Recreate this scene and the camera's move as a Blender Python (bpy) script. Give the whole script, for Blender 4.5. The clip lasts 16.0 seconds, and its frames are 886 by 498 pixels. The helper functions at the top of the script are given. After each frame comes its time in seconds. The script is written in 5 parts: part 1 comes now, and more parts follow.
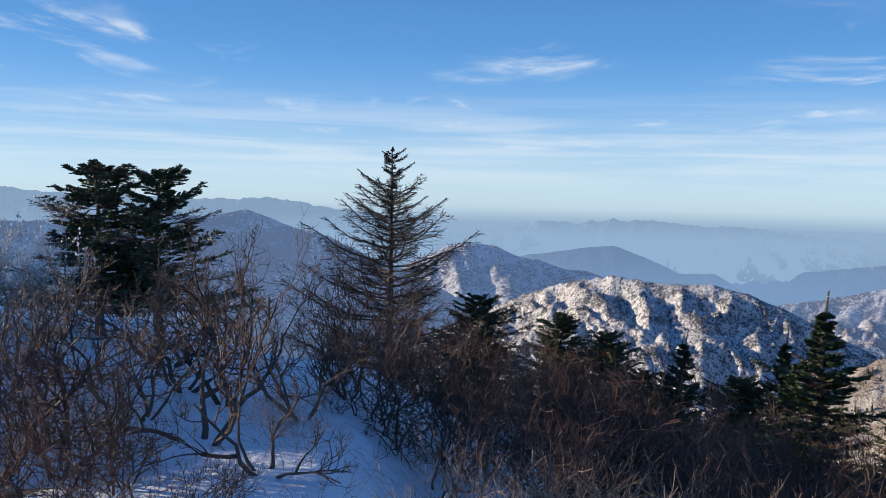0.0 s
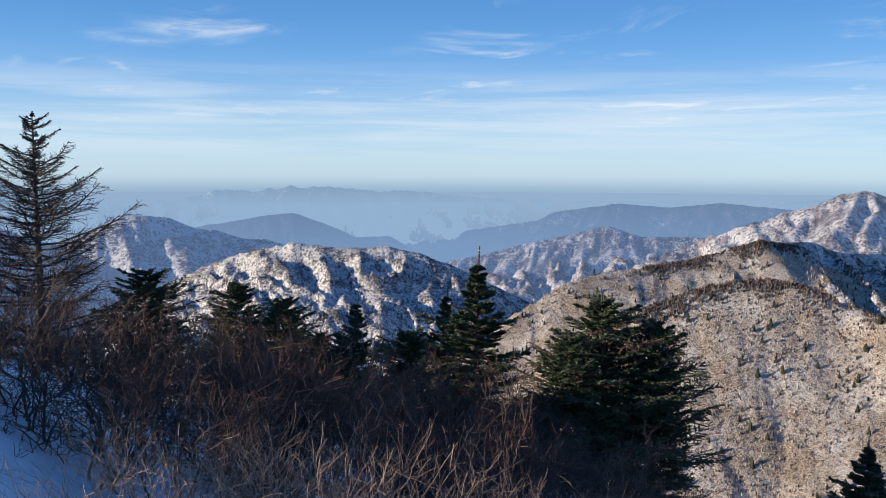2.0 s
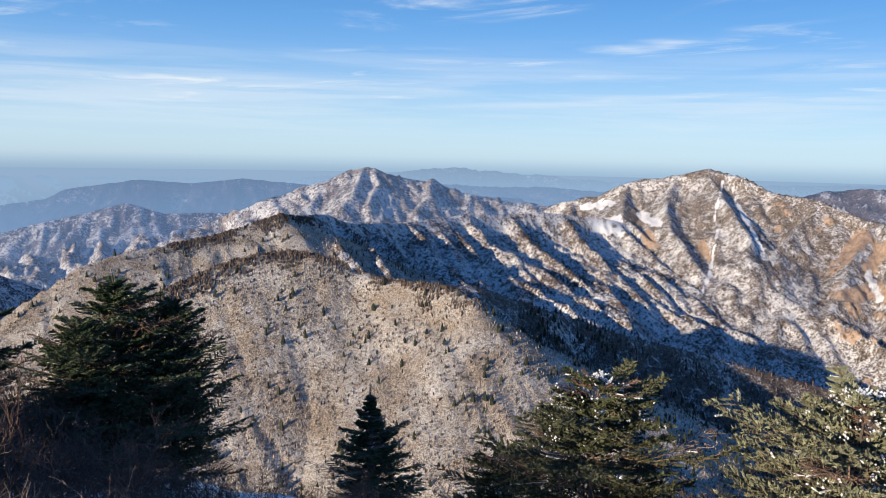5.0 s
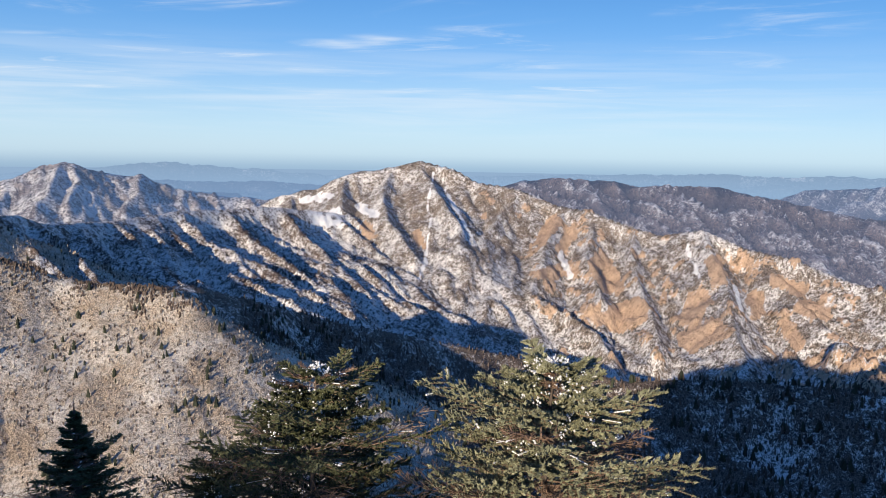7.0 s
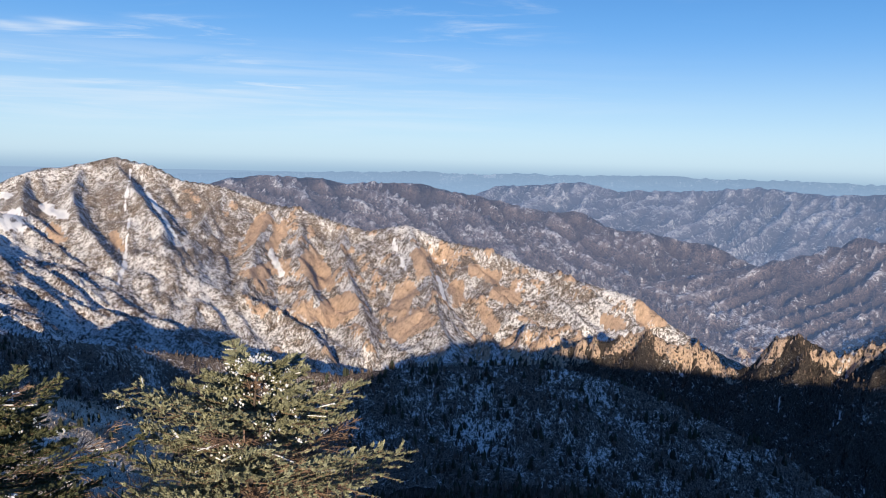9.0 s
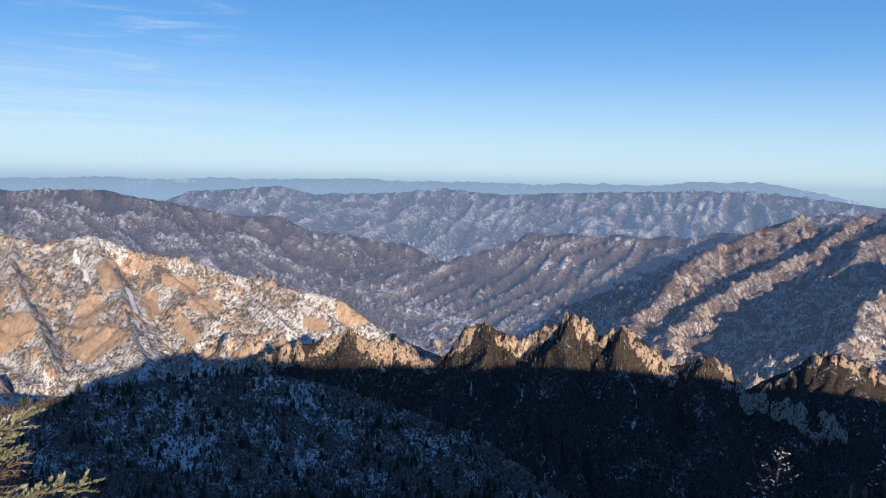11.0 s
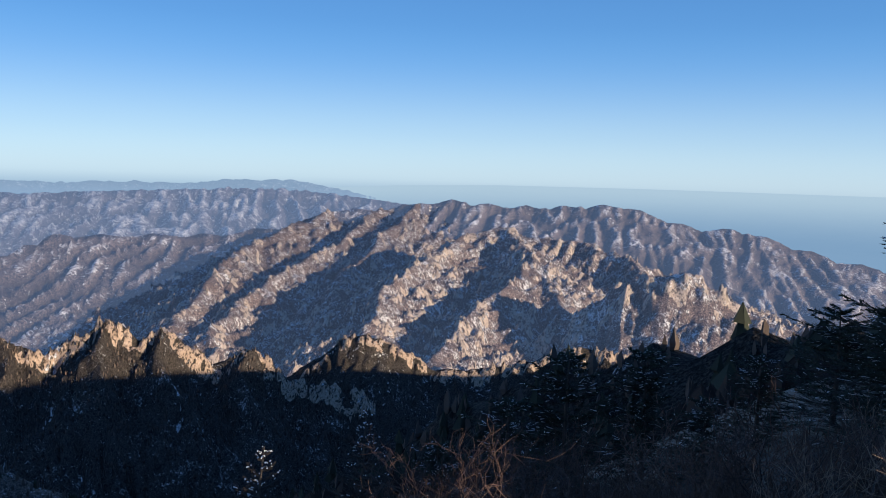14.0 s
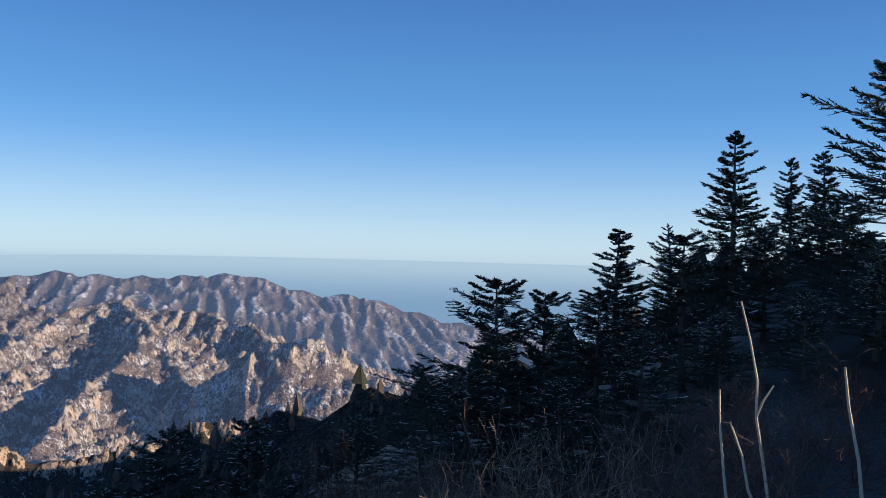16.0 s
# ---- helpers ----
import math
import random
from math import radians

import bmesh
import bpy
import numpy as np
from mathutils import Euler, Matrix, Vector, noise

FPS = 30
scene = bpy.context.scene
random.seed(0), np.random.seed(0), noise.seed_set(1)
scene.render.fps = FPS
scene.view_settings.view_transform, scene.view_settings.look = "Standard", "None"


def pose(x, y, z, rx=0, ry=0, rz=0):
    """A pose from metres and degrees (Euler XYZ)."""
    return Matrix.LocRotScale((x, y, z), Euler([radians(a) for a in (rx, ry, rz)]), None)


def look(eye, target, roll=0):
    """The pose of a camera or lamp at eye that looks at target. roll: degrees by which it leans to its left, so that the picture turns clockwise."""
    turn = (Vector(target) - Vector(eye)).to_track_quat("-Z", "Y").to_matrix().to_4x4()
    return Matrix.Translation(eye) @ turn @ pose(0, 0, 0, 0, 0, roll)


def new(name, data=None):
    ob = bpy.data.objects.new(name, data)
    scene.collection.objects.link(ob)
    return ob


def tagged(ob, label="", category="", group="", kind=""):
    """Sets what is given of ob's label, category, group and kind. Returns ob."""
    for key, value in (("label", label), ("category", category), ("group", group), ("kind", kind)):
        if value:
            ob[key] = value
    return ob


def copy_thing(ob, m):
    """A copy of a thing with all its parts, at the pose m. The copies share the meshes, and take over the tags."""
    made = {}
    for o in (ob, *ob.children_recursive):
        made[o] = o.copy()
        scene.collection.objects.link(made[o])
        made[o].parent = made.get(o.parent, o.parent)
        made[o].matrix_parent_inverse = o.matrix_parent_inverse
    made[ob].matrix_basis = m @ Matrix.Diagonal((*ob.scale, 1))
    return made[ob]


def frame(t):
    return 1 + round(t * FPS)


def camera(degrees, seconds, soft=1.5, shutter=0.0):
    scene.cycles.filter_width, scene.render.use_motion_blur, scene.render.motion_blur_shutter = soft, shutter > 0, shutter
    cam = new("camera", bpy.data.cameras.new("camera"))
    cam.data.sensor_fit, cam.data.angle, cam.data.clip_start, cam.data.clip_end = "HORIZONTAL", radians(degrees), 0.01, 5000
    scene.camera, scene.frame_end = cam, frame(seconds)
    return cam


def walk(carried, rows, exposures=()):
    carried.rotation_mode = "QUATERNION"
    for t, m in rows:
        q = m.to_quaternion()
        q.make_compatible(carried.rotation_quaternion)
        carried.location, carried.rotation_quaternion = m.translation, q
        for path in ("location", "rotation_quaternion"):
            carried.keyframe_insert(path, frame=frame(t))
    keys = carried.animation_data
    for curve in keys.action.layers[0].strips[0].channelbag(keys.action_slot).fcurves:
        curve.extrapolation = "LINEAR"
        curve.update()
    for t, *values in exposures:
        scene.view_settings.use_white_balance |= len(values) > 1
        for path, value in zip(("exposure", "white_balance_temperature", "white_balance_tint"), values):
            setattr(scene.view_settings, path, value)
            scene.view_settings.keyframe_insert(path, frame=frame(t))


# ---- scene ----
cam = camera(56.63, 16.0, soft=0.9)
PATH = [
    (0.0, pose(0.317, -0.519, -0.037, 86.45, -1.30, -0.00)),
    (0.5, pose(0.366, -0.537, -0.035, 86.03, -1.39, -5.66)),
    (1.0, pose(0.411, -0.544, -0.039, 85.37, -0.20, -10.04)),
    (1.5, pose(0.462, -0.552, -0.038, 84.88, 0.28, -16.01)),
    (2.0, pose(0.488, -0.563, -0.050, 84.48, -0.21, -22.18)),
    (2.5, pose(0.510, -0.551, -0.056, 84.06, -0.70, -27.24)),
    (3.0, pose(0.537, -0.562, -0.054, 83.81, -1.02, -31.63)),
    (3.5, pose(0.566, -0.583, -0.055, 83.72, -1.27, -36.48)),
    (4.0, pose(0.604, -0.603, -0.053, 83.61, -1.34, -42.68)),
    (4.5, pose(0.657, -0.611, -0.063, 83.29, -1.43, -49.09)),
    (5.0, pose(0.682, -0.630, -0.063, 83.18, -1.14, -54.49)),
    (7.5, pose(0.742, -0.733, -0.068, 83.12, -1.11, -78.97)),
    (8.0, pose(0.772, -0.754, -0.076, 83.18, -1.18, -84.22)),
    (10.5, pose(0.803, -0.852, -0.090, 83.81, -1.62, -108.99)),
    (11.0, pose(0.824, -0.870, -0.105, 84.10, -1.37, -114.79)),
    (11.5, pose(0.840, -0.956, -0.111, 84.63, -1.72, -120.52)),
    (12.0, pose(0.846, -1.075, -0.110, 84.57, -2.24, -126.43)),
    (12.5, pose(0.841, -1.199, -0.104, 84.36, -2.98, -132.54)),
    (13.0, pose(0.822, -1.311, -0.095, 84.17, -3.35, -137.64)),
    (13.5, pose(0.787, -1.396, -0.083, 84.14, -3.06, -141.79)),
    (14.0, pose(0.736, -1.446, -0.071, 84.81, -1.84, -146.27)),
    (14.5, pose(0.669, -1.455, -0.057, 85.95, -0.53, -153.65)),
    (15.0, pose(0.585, -1.419, -0.044, 87.09, -0.77, -161.94)),
    (15.5, pose(0.483, -1.381, -0.025, 88.14, -1.52, -167.10)),
    (16.0, pose(0.414, -1.351, -0.013, 90.33, -1.59, -172.15)),
]
walk(cam, PATH, [(0.0, 0.35), (16.0, 0.35)])

# ---- light ----
SUN_AZ, SUN_EL = 276.0, 13.0      # degrees clockwise from +y, degrees above level


def way(az, el=0.0):
    a, e = radians(az), radians(el)
    return Vector((math.sin(a) * math.cos(e), math.cos(a) * math.cos(e), math.sin(e)))


sun_data = bpy.data.lights.new("sun", "SUN")
sun_data.energy, sun_data.angle, sun_data.color = 5.0, radians(0.55), (1.0, 0.85, 0.655)
sun = new("sun", sun_data)
sun.matrix_world = look(way(SUN_AZ, SUN_EL) * 50, (0, 0, 0))


class Nodes:
    """Short hand for a node tree."""

    def __init__(self, tree):
        self.tree = tree
        tree.nodes.clear()

    def add(self, kind, ins=None, **props):
        n = self.tree.nodes.new(kind)
        for k, v in props.items():
            setattr(n, k, v)
        for k, v in (ins or {}).items():
            if isinstance(v, bpy.types.NodeSocket):
                self.tree.links.new(v, n.inputs[k])
            else:
                n.inputs[k].default_value = v
        return n

    def math(self, op, a, b=0.0, clamp=False):
        return self.add("ShaderNodeMath", {0: a, 1: b}, operation=op, use_clamp=clamp).outputs[0]

    def mix(self, fac, a, b):
        n = self.add("ShaderNodeMix", data_type="RGBA")
        for key, v in ((0, fac), (6, a), (7, b)):
            if isinstance(v, bpy.types.NodeSocket):
                self.tree.links.new(v, n.inputs[key])
            elif key and len(v) == 3:
                n.inputs[key].default_value = (*v, 1)
            else:
                n.inputs[key].default_value = v
        return n.outputs[2]

    def ramp(self, fac, *stops, kind="LINEAR"):
        n = self.add("ShaderNodeValToRGB", {0: fac})
        e = n.color_ramp.elements
        while len(e) < len(stops):
            e.new(0.5)
        for el, (p, c) in zip(e, stops):
            el.position, el.color = p, (c, c, c, 1) if isinstance(c, (int, float)) else (*c, 1)
        n.color_ramp.interpolation = kind
        return n.outputs[0]

    def step(self, v, lo, hi):
        return self.add("ShaderNodeMapRange", {0: v, 1: lo, 2: hi, 3: 0.0, 4: 1.0}, interpolation_type="SMOOTHSTEP").outputs[0]

    def noise(self, vec, scale, detail=4.0, rough=0.55, dist=0.0):
        return self.add("ShaderNodeTexNoise", {"Vector": vec, "Scale": scale, "Detail": detail, "Roughness": rough, "Distortion": dist}).outputs[0]


world = bpy.data.worlds.new("world")
scene.world = world
world.use_nodes = True
w = Nodes(world.node_tree)
sky = w.add("ShaderNodeTexSky", sky_type="NISHITA", sun_disc=False, sun_elevation=radians(SUN_EL), sun_rotation=radians(SUN_AZ),
            altitude=1700.0, air_density=1.0, dust_density=0.2, ozone_density=5.0)
gen = w.add("ShaderNodeTexCoord").outputs["Generated"]
sep = w.add("ShaderNodeSeparateXYZ", {0: gen})
dx, dy, dz = sep.outputs
# thin cirrus on a flat layer high above: the direction meets the layer
hz = w.math("ADD", w.math("MAXIMUM", dz, 0.0), 0.03)
flat = w.add("ShaderNodeCombineXYZ", {0: w.math("DIVIDE", dx, hz), 1: w.math("DIVIDE", dy, hz), 2: 0.0}).outputs[0]
turn = w.add("ShaderNodeMapping", {0: flat, "Rotation": (0, 0, radians(-20)), "Scale": (0.9, 0.55, 1.0)}).outputs[0]
streak = w.noise(turn, 1.15, 7.0, 0.62, 0.9)
patch = w.noise(flat, 0.55, 3.0, 0.5)
cirrus = w.math("MULTIPLY", w.step(streak, 0.50, 0.74), w.step(patch, 0.47, 0.62))
# a long veil low over the haze
veil_vec = w.add("ShaderNodeMapping", {0: gen, "Scale": (3.0, 3.0, 60.0)}).outputs[0]
veil = w.math("MULTIPLY", w.step(w.noise(veil_vec, 1.0, 5.0, 0.55, 0.4), 0.36, 0.66), w.math("MULTIPLY", w.step(dz, 0.0, 0.05), w.math("SUBTRACT", 1.0, w.step(dz, 0.06, 0.14))))
# clouds thin out towards the south-east
side = w.add("ShaderNodeVectorMath", {0: gen, 1: tuple(way(25))}, operation="DOT_PRODUCT").outputs["Value"]
cloud_side = w.step(side, -0.05, 0.75)
fade = w.step(dz, 0.02, 0.10)
cloud = w.math("MULTIPLY", w.math("ADD", w.math("MULTIPLY", w.math("MULTIPLY", cirrus, fade), 0.75), w.math("MULTIPLY", veil, 0.42)), cloud_side, True)
# clear winter air: pale at the horizon, deep blue overhead
clear = w.ramp(w.math("ADD", w.math("MULTIPLY", dz, 0.8), 0.1), (0.068, (0.22, 0.33, 0.50)), (0.082, (0.25, 0.37, 0.53)), (0.095, (0.54, 0.66, 0.745)), (0.135, (0.44, 0.61, 0.73)), (0.19, (0.165, 0.375, 0.69)),
               (0.24, (0.10, 0.295, 0.61)), (0.34, (0.055, 0.17, 0.45)), (0.9, (0.03, 0.095, 0.30)), kind="B_SPLINE")
nish = w.add("ShaderNodeMix", {0: 1.0, 6: sky.outputs[0], 7: (0.075, 0.095, 0.115, 1)}, data_type="RGBA", blend_type="MULTIPLY").outputs[2]
col = w.mix(0.22, clear, nish)
col = w.mix(cloud, col, (0.66, 0.71, 0.76))
bg = w.add("ShaderNodeBackground", {0: col, 1: 1.0})
w.add("ShaderNodeOutputWorld", {0: bg.outputs[0]})

# ---- materials ----


def material(name):
    m = bpy.data.materials.new(name)
    m.use_nodes = True
    return m, Nodes(m.node_tree)


def finish(n, colour, rough, bump=None, strength=0.5, distance=0.05, spec=0.3, glow=None, amount=0.0, haze_z=None):
    ins = {"Base Color": colour, "Roughness": rough, "Specular IOR Level": spec}
    if bump is not None:
        ins["Normal"] = n.add("ShaderNodeBump", {"Height": bump, "Strength": strength, "Distance": distance}).outputs[0]
    b = n.add("ShaderNodeBsdfPrincipled", ins)
    out = b.outputs[0]
    # distance haze is painted on as a glow mixed into the surface
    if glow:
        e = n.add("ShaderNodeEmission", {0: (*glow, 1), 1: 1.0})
        if haze_z:
            # more of the haze glow lower down, as it would lie in valleys
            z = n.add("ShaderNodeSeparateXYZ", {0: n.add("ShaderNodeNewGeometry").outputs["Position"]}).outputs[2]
            low = n.add("ShaderNodeMapRange", {0: z, 1: haze_z[0], 2: haze_z[1], 3: amount, 4: 0.97}).outputs[0]
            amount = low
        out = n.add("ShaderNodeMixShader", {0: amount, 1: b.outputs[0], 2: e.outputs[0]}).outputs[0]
    n.add("ShaderNodeOutputMaterial", {0: out})


def slope_material(name, size, snow_amount, brush, rock, rock_amount, haze_glow=None, amount=0.0, gully=0.25, crest=0.0, trees=0.75, soft=0.0, haze_z=None, frost=(0.84, 0.80, 0.76)):
    """A wooded winter slope: brush, wind-blown snow, bare granite. size: metres of the large patches. Haze is painted
    on as a glow.
    """
    m, n = material(name)
    pos = n.add("ShaderNodeNewGeometry")
    p = pos.outputs["Position"]
    spur = n.add("ShaderNodeAttribute", attribute_name="spur").outputs["Fac"]
    rk = n.add("ShaderNodeAttribute", attribute_name="rock").outputs["Fac"]
    big = n.noise(p, 1.3 / size, 3.0, 0.6, 0.3)
    mid = n.noise(p, 6.0 / size, 4.0, 0.7, 0.2)
    tall = n.add("ShaderNodeMapping", {0: p, "Scale": (1.0, 1.0, 0.45)}).outputs[0]
    fine = n.noise(tall, 20.0 / size, 3.0, 0.8)
    twig = n.noise(tall, 58.0 / size, 2.0, 0.7)
    cover = n.math("ADD", n.math("MULTIPLY", big, 0.40 + 2 * soft), n.math("MULTIPLY", mid, 0.55))
    cover = n.math("ADD", cover, n.math("MULTIPLY", fine, 0.62 - soft))
    cover = n.math("ADD", cover, n.math("MULTIPLY", twig, 0.38 - soft))
    cover = n.math("ADD", cover, n.math("MULTIPLY", n.math("SUBTRACT", 0.72, spur), gully))
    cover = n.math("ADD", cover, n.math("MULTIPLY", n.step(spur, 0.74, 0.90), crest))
    if gully > 0:
        # narrow chutes at the bottom of the gullies hold snow
        cover = n.math("ADD", cover, n.math("MULTIPLY", n.step(spur, 0.52, 0.44), 0.22))
    snow = n.step(n.math("ADD", cover, (snow_amount - 0.5) * 0.8), 0.92 - soft, 1.08 + soft)
    wood = n.ramp(twig, (0.36, tuple(c * 0.22 for c in brush)), (0.5, brush), (0.64, tuple(min(1, c * 2.3) for c in brush)))
    wood = n.mix(n.step(mid, 0.56, 0.66), wood, tuple(c * 0.42 for c in brush))
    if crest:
        # brush darker in gullies, paler on crests: partly rib shading put into colour
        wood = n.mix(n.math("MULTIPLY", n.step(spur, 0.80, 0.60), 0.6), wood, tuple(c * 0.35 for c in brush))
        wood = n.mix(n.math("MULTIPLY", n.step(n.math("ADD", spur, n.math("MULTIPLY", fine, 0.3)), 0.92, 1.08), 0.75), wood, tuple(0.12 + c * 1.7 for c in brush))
    tone = n.ramp(n.math("ADD", n.math("MULTIPLY", mid, 0.4), n.math("MULTIPLY", fine, 0.6)), (0.38, tuple(c * 0.20 for c in rock)), (0.47, rock), (0.60, tuple(min(1, c * 1.35) for c in rock)))
    bare = n.math("ADD", n.math("ADD", rk, rock_amount), n.math("MULTIPLY", n.math("SUBTRACT", fine, 0.5), 0.5))
    slab = n.add("ShaderNodeAttribute", attribute_name="slab").outputs["Fac"]
    bare = n.math("MULTIPLY", n.step(bare, 0.42, 0.52), n.math("SUBTRACT", 1.0, n.math("MULTIPLY", n.step(mid, 0.56, 0.60), n.math("SUBTRACT", 1.0, slab))))
    # smooth slabs: pale granite with streaks that run down them
    run = n.noise(n.add("ShaderNodeMapping", {0: p, "Scale": (1.0, 1.0, 0.12)}).outputs[0], 16.0 / size, 4.0, 0.65)
    sheet = n.ramp(n.math("ADD", n.math("MULTIPLY", run, 0.7), n.math("MULTIPLY", twig, 0.3)), (0.36, tuple(c * 0.45 for c in rock)), (0.46, rock), (0.62, tuple(min(1, c * 1.25) for c in rock)))
    tone = n.mix(slab, tone, sheet)
    white = n.ramp(twig, (0.37, tuple(c * 0.34 for c in frost)), (0.52, frost))
    col = n.mix(snow, wood, white)
    dust = n.math("MULTIPLY", n.math("MULTIPLY", n.step(fine, 0.60, 0.70), 0.6), n.math("SUBTRACT", 1.0, slab))
    col = n.mix(bare, col, n.mix(dust, tone, white))
    # single dark trees
    vor = n.add("ShaderNodeTexVoronoi", {"Vector": tall, "Scale": 15.0 / size, "Randomness": 1.0})
    luck = n.add("ShaderNodeSeparateColor", {0: vor.outputs["Color"]}).outputs[0]
    lone = n.math("MULTIPLY", n.step(vor.outputs["Distance"], 0.46, 0.30), n.step(n.math("ADD", luck, n.math("MULTIPLY", n.math("SUBTRACT", big, 0.5), 1.6)), 0.45, 0.55))
    lone = n.math("MULTIPLY", lone, n.math("SUBTRACT", 1.0, n.math("MULTIPLY", slab, 0.85)))
    col = n.mix(n.math("MULTIPLY", lone, trees), col, tuple(c * 0.30 for c in brush))
    field = n.add("ShaderNodeAttribute", attribute_name="field").outputs["Fac"]
    drift = n.math("ADD", n.math("MULTIPLY", n.math("SUBTRACT", mid, 0.5), 1.2), n.math("MULTIPLY", n.math("SUBTRACT", fine, 0.5), 0.9))
    col = n.mix(n.step(n.math("ADD", field, drift), 0.46, 0.62), col, (0.84, 0.82, 0.80))
    h = n.math("ADD", n.math("ADD", n.math("MULTIPLY", mid, 1.6), n.math("MULTIPLY", fine, 0.9)), n.math("MULTIPLY", twig, 0.5))
    finish(n, col, 0.9, h, 1.0, size * 0.022, 0.1, haze_glow, amount, haze_z)
    return m


BRUSH = (0.13, 0.095, 0.075)
GRANITE = (0.48, 0.335, 0.232)
GREY_ROCK = (0.34, 0.28, 0.24)

snow_mat, n = material("snow_ground")
p = n.add("ShaderNodeNewGeometry").outputs["Position"]
drift = n.noise(p, 0.9, 4.0, 0.55, 0.3)
grain = n.noise(p, 14.0, 4.0, 0.6)
litter = n.step(n.noise(p, 3.2, 5.0, 0.7), 0.60, 0.68)
steep = n.add("ShaderNodeAttribute", attribute_name="brush").outputs["Fac"]
soil = n.ramp(grain, (0.3, (0.016, 0.012, 0.009)), (0.7, (0.055, 0.040, 0.029)))
bare = n.step(n.math("ADD", steep, n.math("MULTIPLY", drift, 0.5)), 0.62, 0.78)
col = n.mix(n.math("MULTIPLY", litter, 0.35), (0.80, 0.82, 0.86), (0.30, 0.26, 0.22))
col = n.mix(bare, col, soil)
finish(n, col, 0.6, n.math("ADD", n.math("MULTIPLY", drift, 1.0), n.math("MULTIPLY", grain, 0.15)), 0.7, 0.25, 0.3)

plain_mat, n = material("far_plain")
p = n.add("ShaderNodeNewGeometry").outputs["Position"]
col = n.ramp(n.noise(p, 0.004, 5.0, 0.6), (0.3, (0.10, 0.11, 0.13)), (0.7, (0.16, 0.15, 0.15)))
# valley haze painted as emission, paler farther off
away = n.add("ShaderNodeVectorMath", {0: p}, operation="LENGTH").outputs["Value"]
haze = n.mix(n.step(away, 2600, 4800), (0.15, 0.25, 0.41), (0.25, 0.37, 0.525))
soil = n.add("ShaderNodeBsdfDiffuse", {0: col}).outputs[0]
haze_glow = n.add("ShaderNodeEmission", {0: haze, 1: 1.0}).outputs[0]
n.add("ShaderNodeOutputMaterial", {0: n.add("ShaderNodeMixShader", {0: 0.9, 1: soil, 2: haze_glow}).outputs[0]})
coast_mat, n = material("coastal_plain")
p = n.add("ShaderNodeNewGeometry").outputs["Position"]
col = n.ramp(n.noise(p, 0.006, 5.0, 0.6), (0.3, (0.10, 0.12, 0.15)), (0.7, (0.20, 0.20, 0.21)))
# sea haze put in as a glow that pales with distance
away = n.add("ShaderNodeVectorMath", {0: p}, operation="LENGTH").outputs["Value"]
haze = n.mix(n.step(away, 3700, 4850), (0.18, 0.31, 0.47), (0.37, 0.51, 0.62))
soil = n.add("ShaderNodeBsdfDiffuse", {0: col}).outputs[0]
haze_glow = n.add("ShaderNodeEmission", {0: haze, 1: 1.0}).outputs[0]
n.add("ShaderNodeOutputMaterial", {0: n.add("ShaderNodeMixShader", {0: 0.88, 1: soil, 2: haze_glow}).outputs[0]})


def plant_material(name, dark, light, rough=0.7, bump_scale=60.0):
    m, n = material(name)
    info = n.add("ShaderNodeObjectInfo").outputs["Random"]
    isl = n.add("ShaderNodeNewGeometry")
    p = isl.outputs["Position"]
    t = n.math("ADD", n.math("MULTIPLY", isl.outputs["Random Per Island"], 0.6), n.math("MULTIPLY", n.noise(p, bump_scale, 3.0), 0.4))
    t = n.math("ADD", n.math("MULTIPLY", t, 0.8), n.math("MULTIPLY", info, 0.2))
    col = n.mix(t, dark, light)
    finish(n, col, rough, n.noise(p, bump_scale * 2, 2.0), 0.4, 0.004, 0.3)
    return m


dark_bark = plant_material("dark_bark", (0.014, 0.011, 0.010), (0.075, 0.056, 0.046))
bark = plant_material("grey_bark", (0.035, 0.026, 0.021), (0.15, 0.115, 0.09))
twig_mat = plant_material("brown_twig", (0.03, 0.018, 0.013), (0.34, 0.22, 0.15))
# hoarfrosted twigs and saplings; sunlight on the saplings is put into this paleness
pale_twig = plant_material("pale_twig", (0.34, 0.26, 0.18), (0.72, 0.60, 0.45))
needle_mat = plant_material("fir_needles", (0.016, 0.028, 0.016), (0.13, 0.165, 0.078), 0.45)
# needle copies for the lit firs: sun and part shade put into the colour
sunlit_needle = plant_material("sunlit_needles", (0.035, 0.042, 0.022), (0.38, 0.37, 0.23), 0.55)
half_lit_needle = plant_material("half_lit_needles", (0.018, 0.024, 0.012), (0.16, 0.165, 0.08), 0.55)
# darker needle copy: the south side's shade put into the colour
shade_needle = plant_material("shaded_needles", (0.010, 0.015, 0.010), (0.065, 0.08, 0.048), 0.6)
rime_mat = plant_material("rime", (0.60, 0.60, 0.62), (0.84, 0.83, 0.82), 0.6, 30.0)
rock_mat = plant_material("boulder_rock", (0.05, 0.045, 0.04), (0.16, 0.14, 0.12), 0.85, 6.0)

# ---- relief ----


def lattice(ix, iy, seed):
    h = (ix.astype(np.int64) * 374761393 + iy.astype(np.int64) * 668265263 + seed * 1442695041) & 0x7FFFFFFF
    h = ((h ^ (h >> 13)) * 1274126177) & 0x7FFFFFFF
    return ((h ^ (h >> 16)) & 0xFFFF) / 65535.0


